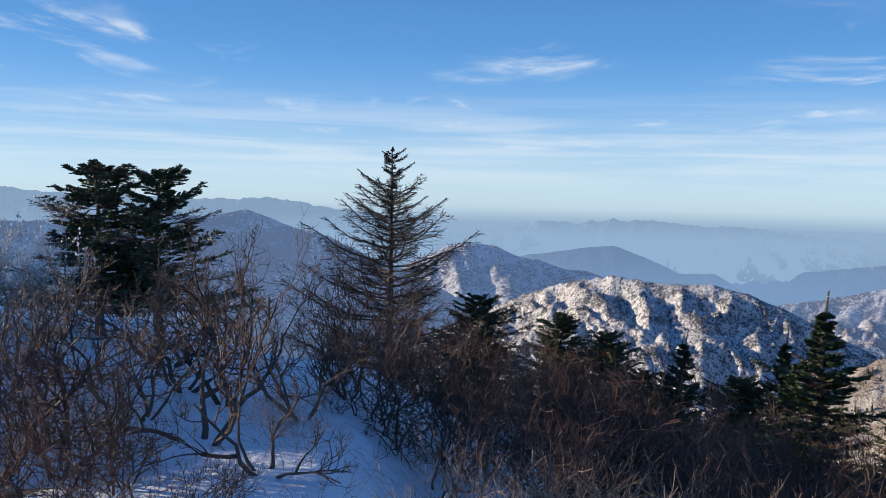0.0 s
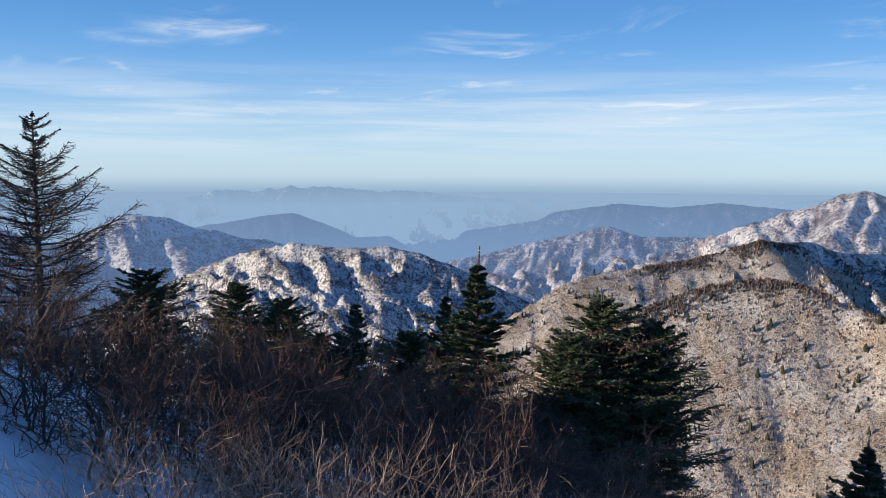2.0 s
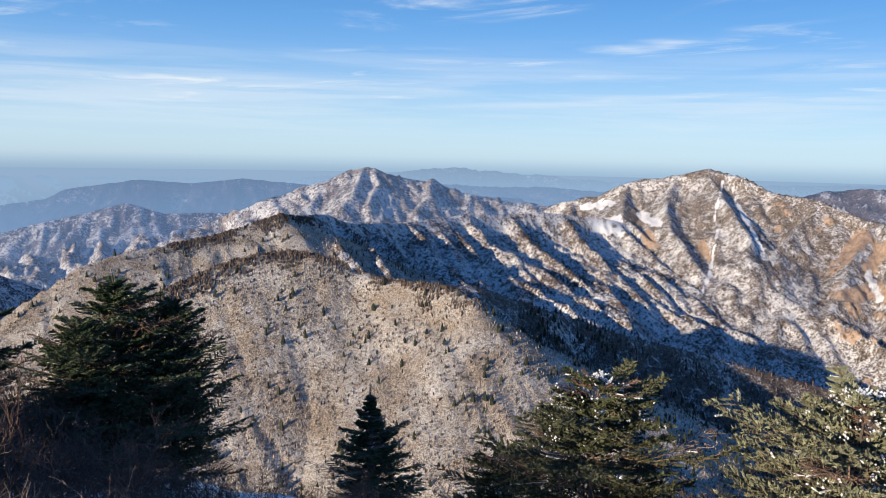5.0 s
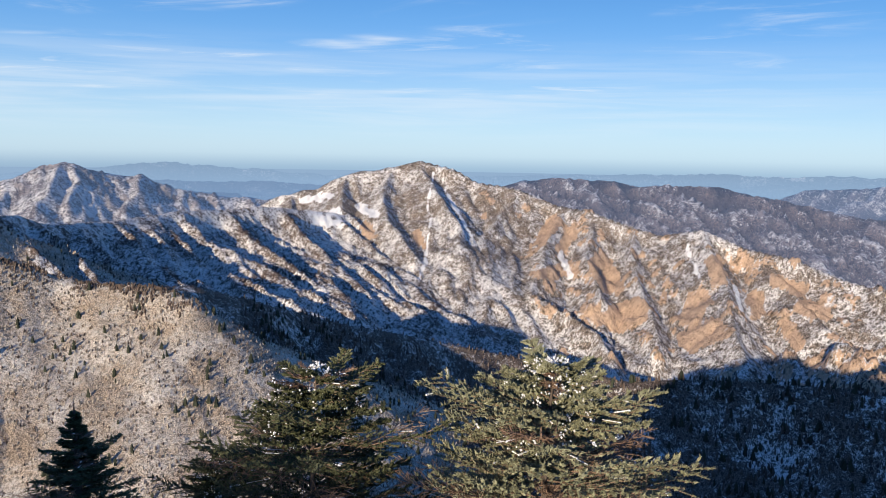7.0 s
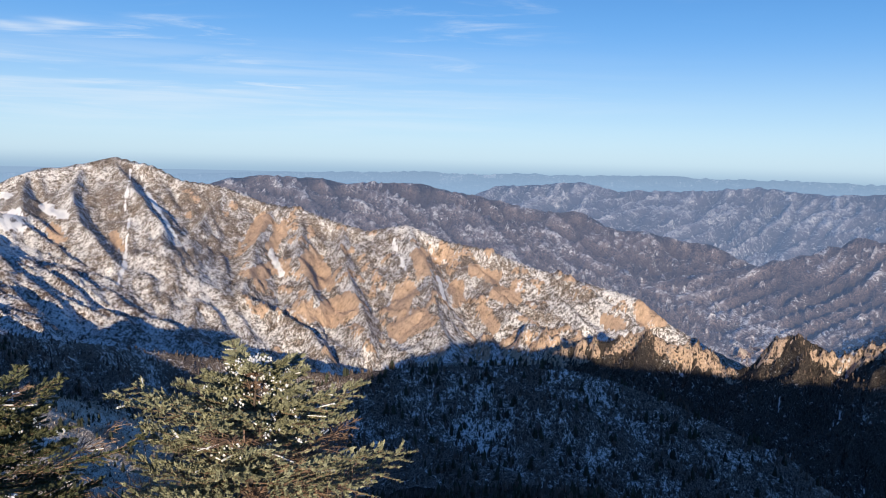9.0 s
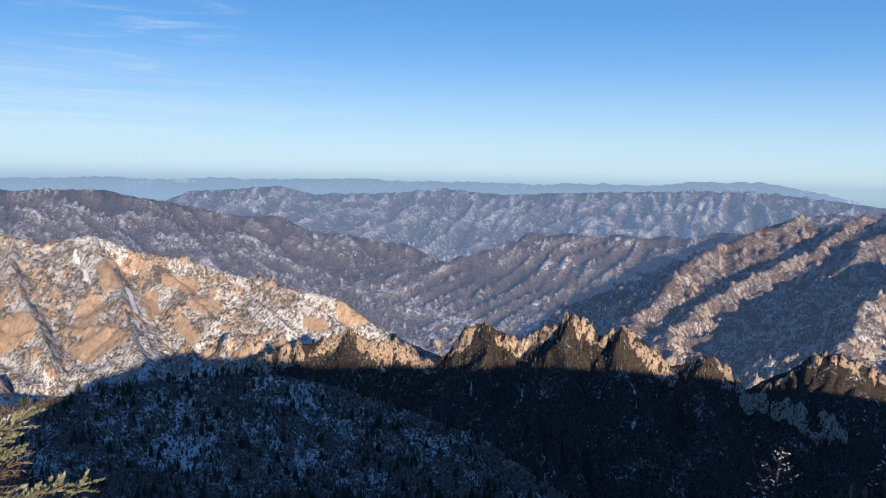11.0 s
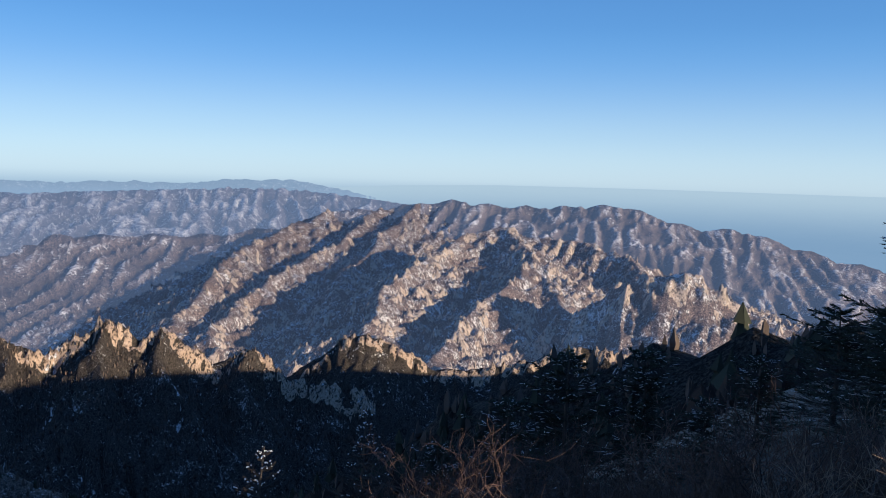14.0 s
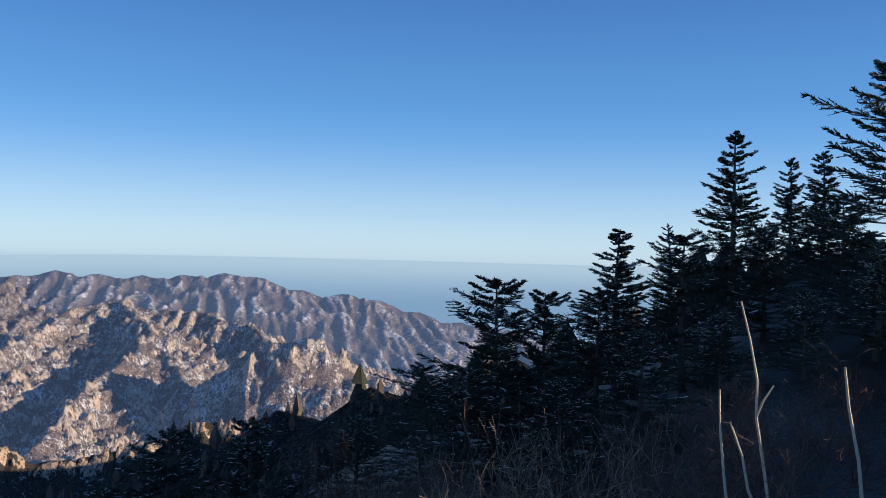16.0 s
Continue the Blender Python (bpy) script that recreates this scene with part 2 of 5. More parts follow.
def perlin(x, y, seed=0):
    """Gradient noise, about -1 to 1."""
    ix, iy = np.floor(x), np.floor(y)
    fx, fy = x - ix, y - iy
    u, v = fx * fx * fx * (fx * (fx * 6 - 15) + 10), fy * fy * fy * (fy * (fy * 6 - 15) + 10)

    def corner(a, b):
        g = lattice(ix + a, iy + b, seed) * 2 * np.pi
        return np.cos(g) * (fx - a) + np.sin(g) * (fy - b)

    lo = corner(0, 0) * (1 - u) + corner(1, 0) * u
    hi = corner(0, 1) * (1 - u) + corner(1, 1) * u
    return (lo * (1 - v) + hi * v) * 1.5


def fbm(x, y, octaves, seed=0, gain=0.5):
    out, amp = 0.0, 1.0
    for k in range(octaves):
        out = out + amp * perlin(x * 2 ** k, y * 2 ** k, seed + k)
        amp *= gain
    return out


def ridged(x, y, octaves, seed=0, gain=0.5):
    """Sharp crests at 1, wide hollows towards 0."""
    out, amp, total = 0.0, 1.0, 0.0
    for k in range(octaves):
        out = out + amp * (1 - np.abs(perlin(x * 2 ** k, y * 2 ** k, seed + k)))
        total += amp
        amp *= gain
    return out / total


def swiss(x, y, octaves, seed=0, warp=0.17, gain=0.54):
    """Ridged noise whose fine ribs run down the flanks of the coarse ones. About 0 in hollows to 1 on crests."""
    out, amp, freq, total = 0.0, 1.0, 1.0, 0.0
    sx, sy = np.zeros_like(x), np.zeros_like(y)
    e = 0.01
    for k in range(octaves):
        px, py = (x + warp * sx) * freq, (y + warp * sy) * freq
        v = perlin(px, py, seed + k)
        gx, gy = (perlin(px + e, py, seed + k) - v) / e, (perlin(px, py + e, seed + k) - v) / e
        out = out + amp * (1 - np.abs(v))
        sg = np.tanh(v * 7)
        sx, sy = sx - amp * gx * sg, sy - amp * gy * sg
        total += amp
        amp *= gain
        freq *= 2.0
    return out / total


def cells(x, y, seed):
    """Distance to the nearest scattered seed, and that seed's own random number."""
    ix, iy = np.floor(x), np.floor(y)
    best, luck = np.full(x.shape, 9.0), np.zeros(x.shape)
    for a in (-1, 0, 1):
        for b in (-1, 0, 1):
            cx, cy = ix + a, iy + b
            d = np.hypot(cx + 0.15 + 0.7 * lattice(cx, cy, seed) - x, cy + 0.15 + 0.7 * lattice(cx, cy, seed + 1) - y)
            near = d < best
            best = np.where(near, d, best)
            luck = np.where(near, lattice(cx, cy, seed + 2), luck)
    return best, luck


def ease(x, lo, hi):
    t = np.clip((x - lo) / (hi - lo), 0, 1)
    return t * t * (3 - 2 * t)


# Height of the summit's own ground above the eye, by bearing and distance.
NEAR_R = (0.0, 2.0, 5.0, 10.0, 18.0, 40.0)
NEAR = {
    -25: (-1.65, -1.65, -1.70, -1.75, -2.5, -13.0),
    -6: (-1.65, -1.65, -1.80, -2.20, -3.8, -15.0),
    6: (-1.65, -1.75, -2.40, -3.40, -5.2, -16.0),
    25: (-1.65, -1.80, -2.90, -4.40, -6.5, -18.0),
    60: (-1.65, -1.90, -3.20, -5.30, -8.5, -22.0),
    90: (-1.65, -1.90, -3.30, -5.60, -9.5, -22.0),
    120: (-1.65, -1.90, -3.20, -5.40, -9.0, -21.0),
    150: (-1.65, -1.80, -2.60, -4.00, -6.6, -15.0),
    175: (-1.65, -1.65, -2.00, -2.50, -3.4, -8.0),
    195: (-1.65, -1.55, -1.40, -1.00, -0.3, -1.0),
    # unseen from here on: heights set to block or admit the low sun
    220: (-1.65, -1.50, -0.95, 1.30, 5.0, 8.5),
    250: (-1.65, -1.55, -1.20, -0.60, 1.0, 4.0),
    280: (-1.65, -1.50, -1.20, -0.50, 0.4, -4.0),
    308: (-1.65, -1.50, -1.28, -0.05, 1.7, -8.0),
    320: (-1.65, -1.55, -1.42, -0.55, 0.7, -8.0),
}
AZ0 = np.array(sorted(NEAR))
TAB0 = np.array([NEAR[a] for a in sorted(NEAR)])


def near_ground(az, r):
    a = (np.asarray(az, float) + 25) % 360 - 25
    r = np.asarray(r, float)
    k = np.append(AZ0, AZ0[0] + 360)
    tab = np.vstack([TAB0, TAB0[:1]])
    i = np.clip(np.searchsorted(k, a, side="right") - 1, 0, len(k) - 2)
    f = ease((a - k[i]) / (k[i + 1] - k[i]), 0, 1)
    j = np.clip(np.searchsorted(NEAR_R, r, side="right") - 1, 0, len(NEAR_R) - 2)
    rr = np.array(NEAR_R)
    g = np.clip((r - rr[j]) / (rr[j + 1] - rr[j]), 0, 1)
    z = (tab[i, j] * (1 - f) + tab[i + 1, j] * f) * (1 - g) + (tab[i, j + 1] * (1 - f) + tab[i + 1, j + 1] * f) * g
    x, y = r * np.sin(np.radians(a)), r * np.cos(np.radians(a))
    z = z - 0.52 * np.maximum(r - 40, 0)
    return z + 0.10 * ease(r, 2.5, 6) * fbm(x / 2.3, y / 2.3, 3, 5) + 0.02 * np.minimum(np.maximum(r - 15, 0), 200) * fbm(x / 30, y / 30, 4, 9)


FLOOR = ((0, 250, 600, 1000, 1600, 2600, 3400, 4100, 4900), (-90, -175, -300, -400, -450, -420, -335, -245, -132))

# Crests: bearing and height angle in degrees as seen from the summit, then bearing and distance in metres.
# fall: steepness in front and behind; spur: spacing of the side ribs; cut: how deep they are; rib: the heading in which they run down; jag: roughness of the crest.
RIDGES = []


def ridge(name, label, crest, dist, fall=(0.55, 0.6), spur=120.0, cut=0.30, rib=200, jag=0.10, mat=None, rock=0.0, backdrop=False, span=(-90, 400), top=0.0, long=5.0, crag=None, wide=0.0, reach=0.0):
    RIDGES.append(dict(reach=reach, span=span, top=top, long=long, crag=crag, wide=wide, name=name, label=label, crest=crest, dist=dist, fall=fall, spur=spur, cut=cut, rib=rib, jag=jag, mat=mat, rock=rock, backdrop=backdrop))


def descend(line, far, slope):
    """Distances for a spur given by bearing and height angle that starts far metres away and falls towards the summit."""
    out = [(*line[0], far)]
    for a, e in line[1:]:
        a0, e0, d0 = out[-1]
        z0, d = d0 * math.tan(radians(e0)), d0
        while d > 0.4 * d0:
            flat = math.sqrt(d * d + d0 * d0 - 2 * d * d0 * math.cos(radians(a - a0)))
            if z0 - d * math.tan(radians(e)) <= slope * flat:
                break
            d -= 2.0
        out.append((a, e, d))
    return tuple(out)


def spur(of, line, far, slope=0.26, fall=(0.55, 0.55), width=34, cut=0.5, rib=245, jag=0.3, crag=None, wander=0.25, top=0.0):
    """A side ridge of a mountain that already stands: it joins that mountain's mesh."""
    g = next(q for q in RIDGES if q["name"] == of)
    luck, bent = random.Random(int(far * 10 + line[-1][0] * 7)), [line[0]]
    for (a0, e0), (a1, e1) in zip(line, line[1:]):
        for q in (0.33, 0.67, 1.0):
            bent.append((a0 + (a1 - a0) * q + luck.uniform(-wander, wander), e0 + (e1 - e0) * q + 0.3 * luck.uniform(-wander, wander)))
    ridge(of, g["label"], descend(bent, far, slope), None, fall, width, cut, rib, jag, g["mat"], g["rock"], g["backdrop"], crag=crag, long=3.0, top=top, reach=240.0)


# far slopes: haze put in as these emission colours and as bluish brush
HAZE_GLOW1, HAZE_GLOW2, HAZE_GLOW3 = (0.232, 0.35, 0.508), (0.20, 0.29, 0.475), (0.155, 0.24, 0.425)
far_mat = slope_material("far_range_slope", 300, 0.40, (0.08, 0.075, 0.085), GREY_ROCK, 0.0, HAZE_GLOW1, 0.78, haze_z=(-90, -185))
haze_mat = slope_material("haze_range_slope", 220, 0.42, (0.08, 0.072, 0.085), GREY_ROCK, 0.0, (0.18, 0.285, 0.45), 0.80, haze_z=(-150, -260))
mid_mat = slope_material("middle_range_slope", 120, 0.40, (0.09, 0.07, 0.075), GREY_ROCK, 0.0, HAZE_GLOW2, 0.46, 0.0, 0.10)
hump_mat = slope_material("snowy_hump_slope", 150, 0.56, (0.08, 0.07, 0.08), GREY_ROCK, 0.0, HAZE_GLOW3, 0.34)
cone_mat = slope_material("cone_hill_slope", 120, 0.46, (0.10, 0.075, 0.07), GREY_ROCK, 0.0, HAZE_GLOW3, 0.45, 0.0, 0.10)
low_mat = slope_material("hazy_hill_slope", 150, 0.36, (0.07, 0.065, 0.08), GREY_ROCK, 0.0, (0.16, 0.26, 0.43), 0.68, haze_z=(-130, -300))
blue_mat = slope_material("shaded_range_slope", 150, 0.40, (0.07, 0.065, 0.08), GREY_ROCK, 0.0, HAZE_GLOW3, 0.50)
peak_mat = slope_material("snowy_peak_slope", 120, 0.55, BRUSH, GREY_ROCK, 0.0, HAZE_GLOW3, 0.22)
flank_mat = slope_material("ribbed_flank_slope", 60, 0.55, (0.125, 0.092, 0.075), GREY_ROCK, 0.0)
crag_mat = slope_material("frosted_crag_slope", 60, 0.56, (0.13, 0.125, 0.125), GREY_ROCK, 0.0)
big_mat = slope_material("granite_mountain_slope", 80, 0.515, (0.20, 0.16, 0.13), GRANITE, 0.0, trees=0.7)
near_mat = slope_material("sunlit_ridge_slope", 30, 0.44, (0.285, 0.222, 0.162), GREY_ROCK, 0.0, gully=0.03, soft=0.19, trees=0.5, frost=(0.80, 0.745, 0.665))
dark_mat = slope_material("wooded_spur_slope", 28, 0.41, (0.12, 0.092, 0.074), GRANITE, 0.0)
# brush darkened so the teeth's lower slopes sink into shadow
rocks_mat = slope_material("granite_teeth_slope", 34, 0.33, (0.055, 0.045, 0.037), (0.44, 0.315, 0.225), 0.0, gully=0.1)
# brush set near black: the summit's shade is put into this colour
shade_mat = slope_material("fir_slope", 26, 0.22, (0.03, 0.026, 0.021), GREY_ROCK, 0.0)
# the glow here paints in haze and blues the shadows of ridge and massif
right_mat = slope_material("brown_ridge_slope", 130, 0.33, (0.15, 0.110, 0.092), GRANITE, 0.0, HAZE_GLOW3, 0.28, 0.0, 0.13)
massif_mat = slope_material("rocky_massif_slope", 64, 0.43, (0.135, 0.095, 0.080), (0.44, 0.34, 0.26), 0.0, HAZE_GLOW3, 0.11, 0.0, 0.0)

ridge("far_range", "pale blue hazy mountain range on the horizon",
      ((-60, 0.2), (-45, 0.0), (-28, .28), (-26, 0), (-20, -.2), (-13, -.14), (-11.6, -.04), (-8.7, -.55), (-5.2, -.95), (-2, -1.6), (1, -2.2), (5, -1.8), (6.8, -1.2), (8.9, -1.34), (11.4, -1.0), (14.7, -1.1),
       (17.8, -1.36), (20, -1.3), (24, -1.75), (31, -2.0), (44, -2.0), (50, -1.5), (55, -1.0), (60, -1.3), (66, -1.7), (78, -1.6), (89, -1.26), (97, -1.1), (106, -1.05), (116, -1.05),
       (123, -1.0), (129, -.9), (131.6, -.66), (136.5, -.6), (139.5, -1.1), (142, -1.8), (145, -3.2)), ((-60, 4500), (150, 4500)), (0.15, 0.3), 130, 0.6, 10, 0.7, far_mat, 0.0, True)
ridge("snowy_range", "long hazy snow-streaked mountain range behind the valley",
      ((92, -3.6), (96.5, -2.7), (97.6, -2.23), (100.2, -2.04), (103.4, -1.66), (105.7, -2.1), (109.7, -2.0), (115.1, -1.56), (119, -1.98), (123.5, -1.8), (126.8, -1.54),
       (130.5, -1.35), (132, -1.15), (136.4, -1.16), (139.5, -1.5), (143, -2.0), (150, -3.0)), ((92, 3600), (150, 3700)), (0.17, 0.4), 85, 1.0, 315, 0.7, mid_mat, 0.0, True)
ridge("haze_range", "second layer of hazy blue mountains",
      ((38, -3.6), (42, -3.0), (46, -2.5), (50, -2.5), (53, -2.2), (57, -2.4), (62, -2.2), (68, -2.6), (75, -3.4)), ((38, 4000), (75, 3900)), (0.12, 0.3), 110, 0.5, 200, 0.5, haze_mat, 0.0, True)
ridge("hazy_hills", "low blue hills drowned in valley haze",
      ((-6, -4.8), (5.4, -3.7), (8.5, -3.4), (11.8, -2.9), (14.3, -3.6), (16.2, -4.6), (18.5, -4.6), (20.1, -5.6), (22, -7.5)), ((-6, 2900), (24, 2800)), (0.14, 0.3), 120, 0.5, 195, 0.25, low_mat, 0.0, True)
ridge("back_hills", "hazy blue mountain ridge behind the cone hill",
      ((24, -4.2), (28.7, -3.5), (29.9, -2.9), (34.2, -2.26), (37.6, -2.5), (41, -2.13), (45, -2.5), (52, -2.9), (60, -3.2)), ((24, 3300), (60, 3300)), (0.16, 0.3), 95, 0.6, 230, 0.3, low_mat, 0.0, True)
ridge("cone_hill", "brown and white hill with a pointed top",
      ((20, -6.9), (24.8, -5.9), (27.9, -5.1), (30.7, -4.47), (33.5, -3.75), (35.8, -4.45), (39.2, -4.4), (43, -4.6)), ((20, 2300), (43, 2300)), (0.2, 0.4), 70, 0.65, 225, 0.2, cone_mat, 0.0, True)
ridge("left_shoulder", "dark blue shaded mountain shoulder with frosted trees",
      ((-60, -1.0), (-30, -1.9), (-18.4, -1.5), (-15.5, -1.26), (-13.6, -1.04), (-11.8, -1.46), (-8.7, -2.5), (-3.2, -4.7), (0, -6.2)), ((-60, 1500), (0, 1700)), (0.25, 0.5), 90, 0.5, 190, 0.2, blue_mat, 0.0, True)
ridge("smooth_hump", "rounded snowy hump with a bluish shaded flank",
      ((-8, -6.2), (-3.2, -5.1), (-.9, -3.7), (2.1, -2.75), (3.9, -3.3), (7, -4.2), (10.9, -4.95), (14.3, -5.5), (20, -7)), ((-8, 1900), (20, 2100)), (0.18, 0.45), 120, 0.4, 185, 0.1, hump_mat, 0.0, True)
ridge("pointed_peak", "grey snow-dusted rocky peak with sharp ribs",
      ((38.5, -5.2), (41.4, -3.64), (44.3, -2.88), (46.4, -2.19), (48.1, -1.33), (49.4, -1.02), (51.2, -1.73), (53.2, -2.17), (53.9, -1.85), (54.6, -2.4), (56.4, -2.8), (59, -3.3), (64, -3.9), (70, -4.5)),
      ((38.5, 2150), (70, 2250)), (0.22, 0.5), 66, 0.78, 210, 0.45, peak_mat, crag=(22, 4, 0.3))
for line in (((49.3, -1.1), (48.6, -2.6), (47.4, -4.2)), ((51.2, -1.8), (51.0, -3.2), (50.2, -4.6)), ((46.4, -2.3), (45.5, -3.5), (44.4, -4.6)), ((53.9, -1.9), (53.5, -3.1), (52.8, -4.4)), ((49.5, -1.2), (50.1, -2.2), (49.4, -3.8)), ((56.4, -2.9), (56.0, -3.6), (55.2, -4.5))):
    spur("pointed_peak", line, 2185, 0.25, (0.55, 0.5), 36, 0.6, 215, 0.5)
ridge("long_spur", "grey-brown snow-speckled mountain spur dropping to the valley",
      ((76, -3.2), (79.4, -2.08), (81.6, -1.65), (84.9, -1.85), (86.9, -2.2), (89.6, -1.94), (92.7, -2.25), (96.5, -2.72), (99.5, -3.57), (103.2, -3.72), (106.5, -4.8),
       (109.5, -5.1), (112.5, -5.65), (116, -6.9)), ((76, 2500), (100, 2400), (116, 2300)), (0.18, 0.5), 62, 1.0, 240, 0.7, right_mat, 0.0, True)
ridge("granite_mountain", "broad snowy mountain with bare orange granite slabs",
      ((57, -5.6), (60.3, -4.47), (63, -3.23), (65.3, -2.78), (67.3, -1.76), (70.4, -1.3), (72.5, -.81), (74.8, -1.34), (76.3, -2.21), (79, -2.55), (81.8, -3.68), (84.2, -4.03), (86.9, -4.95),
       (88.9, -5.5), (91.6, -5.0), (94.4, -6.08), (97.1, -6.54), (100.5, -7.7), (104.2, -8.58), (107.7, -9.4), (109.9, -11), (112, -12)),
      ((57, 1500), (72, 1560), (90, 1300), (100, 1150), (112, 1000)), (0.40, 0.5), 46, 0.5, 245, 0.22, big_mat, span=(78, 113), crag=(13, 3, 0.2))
for line, far in ((((79.4, -2.7), (77.5, -5.3), (74.8, -7.3), (72.9, -9.2)), 1480), (((72.3, -0.95), (73.2, -2.7), (75.0, -4.9), (75.4, -6.6)), 1555), (((67.3, -2.0), (67.0, -4.2), (69.5, -6.1), (71.3, -8.2), (72.1, -9.3)), 1540),
                  (((63.5, -3.3), (64.1, -6.0), (66.9, -8.0), (70.2, -10.3), (72.5, -12.0)), 1525), (((70.4, -1.5), (69.8, -3.6), (70.6, -5.6), (72.0, -7.4)), 1550)):
    spur("granite_mountain", line, far, 0.29, (0.45, 0.45), 30, 0.55, 245, 0.4)
for line, far in ((((82.6, -3.75), (81.6, -6.0), (80.7, -8.4), (80.3, -9.8), (82.7, -11.0), (85.1, -12.3), (86.4, -14.6)), 1420), (((87.0, -5.0), (87.0, -6.7), (87.8, -9.0), (88.7, -11.4), (89.2, -13.3)), 1350),
                  (((91.6, -5.0), (92.3, -6.9), (93.5, -8.8), (93.8, -11.1), (95.1, -13.4)), 1280), (((95.2, -6.4), (97.2, -8.3), (99.5, -10.8), (101.3, -11.8), (102.6, -13.5)), 1225), (((102.3, -7.9), (105.2, -9.5), (108.5, -11.4), (110.5, -13.5)), 1120),
                  (((84.4, -4.3), (84.2, -7.0), (85.2, -10.0)), 1390), (((98.5, -7.3), (101.5, -9.0), (104.2, -11.2)), 1170)):
    spur("granite_mountain", line, far, 0.27, (0.55, 0.75), 26, 0.5, 245, 0.4, (11, 3.5, 0.22))
# split granite towers at the foot of the mountain
for line, far in ((((96.6, -13.4), (97.3, -12.4), (98.0, -12.7), (98.3, -13.8)), 960), (((99.2, -13.2), (100.0, -11.6), (101.1, -11.7), (101.9, -12.7), (103.2, -12.6), (104.6, -13.4)), 940), (((79.8, -11.2), (80.3, -9.9), (81.1, -10.3)), 1130)):
    spur("granite_mountain", line, far, 0.3, (0.9, 1.1), 14, 0.8, 245, 0.9, (8, 5.0, 0.9))
ridge("frosted_crag", "rugged frosted crag with snow-white ribs and blue shade",
      ((0, -9.2), (4, -7.33), (5.9, -6.49), (8.6, -5.6), (10.9, -5.13), (11.8, -4.98), (14.3, -5.37), (16.2, -5.47), (18.3, -5.36), (20.6, -5.85), (23.4, -6.9), (26.4, -8.27), (30, -10)),
      ((0, 1250), (14, 1150), (30, 1150)), (0.32, 0.6), 52, 0.66, 172, 0.5, crag_mat, long=2.2)
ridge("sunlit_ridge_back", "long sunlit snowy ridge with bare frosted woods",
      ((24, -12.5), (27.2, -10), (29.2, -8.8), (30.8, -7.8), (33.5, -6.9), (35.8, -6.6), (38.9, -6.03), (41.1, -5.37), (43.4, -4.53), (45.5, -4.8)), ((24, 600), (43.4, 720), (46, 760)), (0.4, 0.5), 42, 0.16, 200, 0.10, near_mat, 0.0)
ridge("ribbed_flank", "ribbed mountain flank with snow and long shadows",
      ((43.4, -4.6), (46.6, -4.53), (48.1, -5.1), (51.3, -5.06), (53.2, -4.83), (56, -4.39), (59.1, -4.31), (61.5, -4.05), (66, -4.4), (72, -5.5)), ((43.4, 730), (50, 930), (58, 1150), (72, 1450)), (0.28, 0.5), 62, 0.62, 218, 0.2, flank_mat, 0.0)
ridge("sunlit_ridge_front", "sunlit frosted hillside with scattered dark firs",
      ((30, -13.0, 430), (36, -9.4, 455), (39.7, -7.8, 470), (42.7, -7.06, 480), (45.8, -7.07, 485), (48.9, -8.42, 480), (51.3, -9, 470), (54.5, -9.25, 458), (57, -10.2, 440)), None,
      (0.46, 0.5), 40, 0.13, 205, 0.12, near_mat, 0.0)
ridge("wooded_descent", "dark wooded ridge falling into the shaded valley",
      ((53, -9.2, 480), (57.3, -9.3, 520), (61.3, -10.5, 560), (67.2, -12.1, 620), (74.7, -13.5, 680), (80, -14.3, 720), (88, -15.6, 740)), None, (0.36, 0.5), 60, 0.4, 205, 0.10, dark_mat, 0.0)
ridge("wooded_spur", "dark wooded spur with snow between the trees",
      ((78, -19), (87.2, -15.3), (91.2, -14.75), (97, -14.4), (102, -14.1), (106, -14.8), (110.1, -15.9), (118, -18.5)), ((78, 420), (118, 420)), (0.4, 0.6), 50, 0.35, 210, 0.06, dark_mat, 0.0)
ridge("rock_teeth", "row of jagged orange granite teeth on a ridge",
      ((100, -14.6), (104, -12.7), (107.6, -11.8), (108.6, -11.4), (110.2, -12.2), (112.6, -12.4), (113.8, -13.6), (115.2, -13.2), (116.4, -11.5), (118.0, -10.8), (119.4, -11.4), (120.2, -11.9), (121.5, -11.4), (122.6, -10.9),
       (124.1, -10.0), (125.3, -10.2), (126.1, -11.3), (127.5, -10.6), (129.5, -11.8), (130.8, -13.0), (133.3, -12.1), (134.4, -12.8), (136.0, -14.2), (138.0, -14.5), (141, -15.2)), ((93, 760), (114, 760), (140, 720)), (0.5, 0.7), 26, 0.8, 300, 0.9, rocks_mat, top=22.0, long=2.0, crag=(7, 4.2, 0.9))
for line, far in ((((118.0, -10.9), (118.4, -12.4), (117.4, -14.2)), 752), (((124.1, -10.1), (123.4, -12.0), (124.0, -14.4)), 742), (((127.5, -10.7), (127.2, -12.4), (128.6, -14.8)), 735), (((133.3, -12.2), (132.6, -14.0), (134.0, -16.8)), 728),
                  (((108.6, -11.5), (108.0, -13.0), (109.5, -15.0)), 758)):
    spur("rock_teeth", line, far, 0.5, (0.7, 0.8), 18, 0.9, 300, 0.8)
ridge("rock_knob", "sunlit orange granite knob above a shaded gully",
      ((134, -15), (138, -12.6), (139.8, -11.4), (141.1, -10.95), (144.1, -12.2), (146.1, -13.4), (149.5, -13.2), (153.1, -12.4), (156.4, -11.3), (161, -12)), ((134, 800), (161, 760)), (0.4, 0.6), 30, 0.7, 325, 0.7, rocks_mat, top=17.0, long=2.0, crag=(7, 4.2, 0.8))
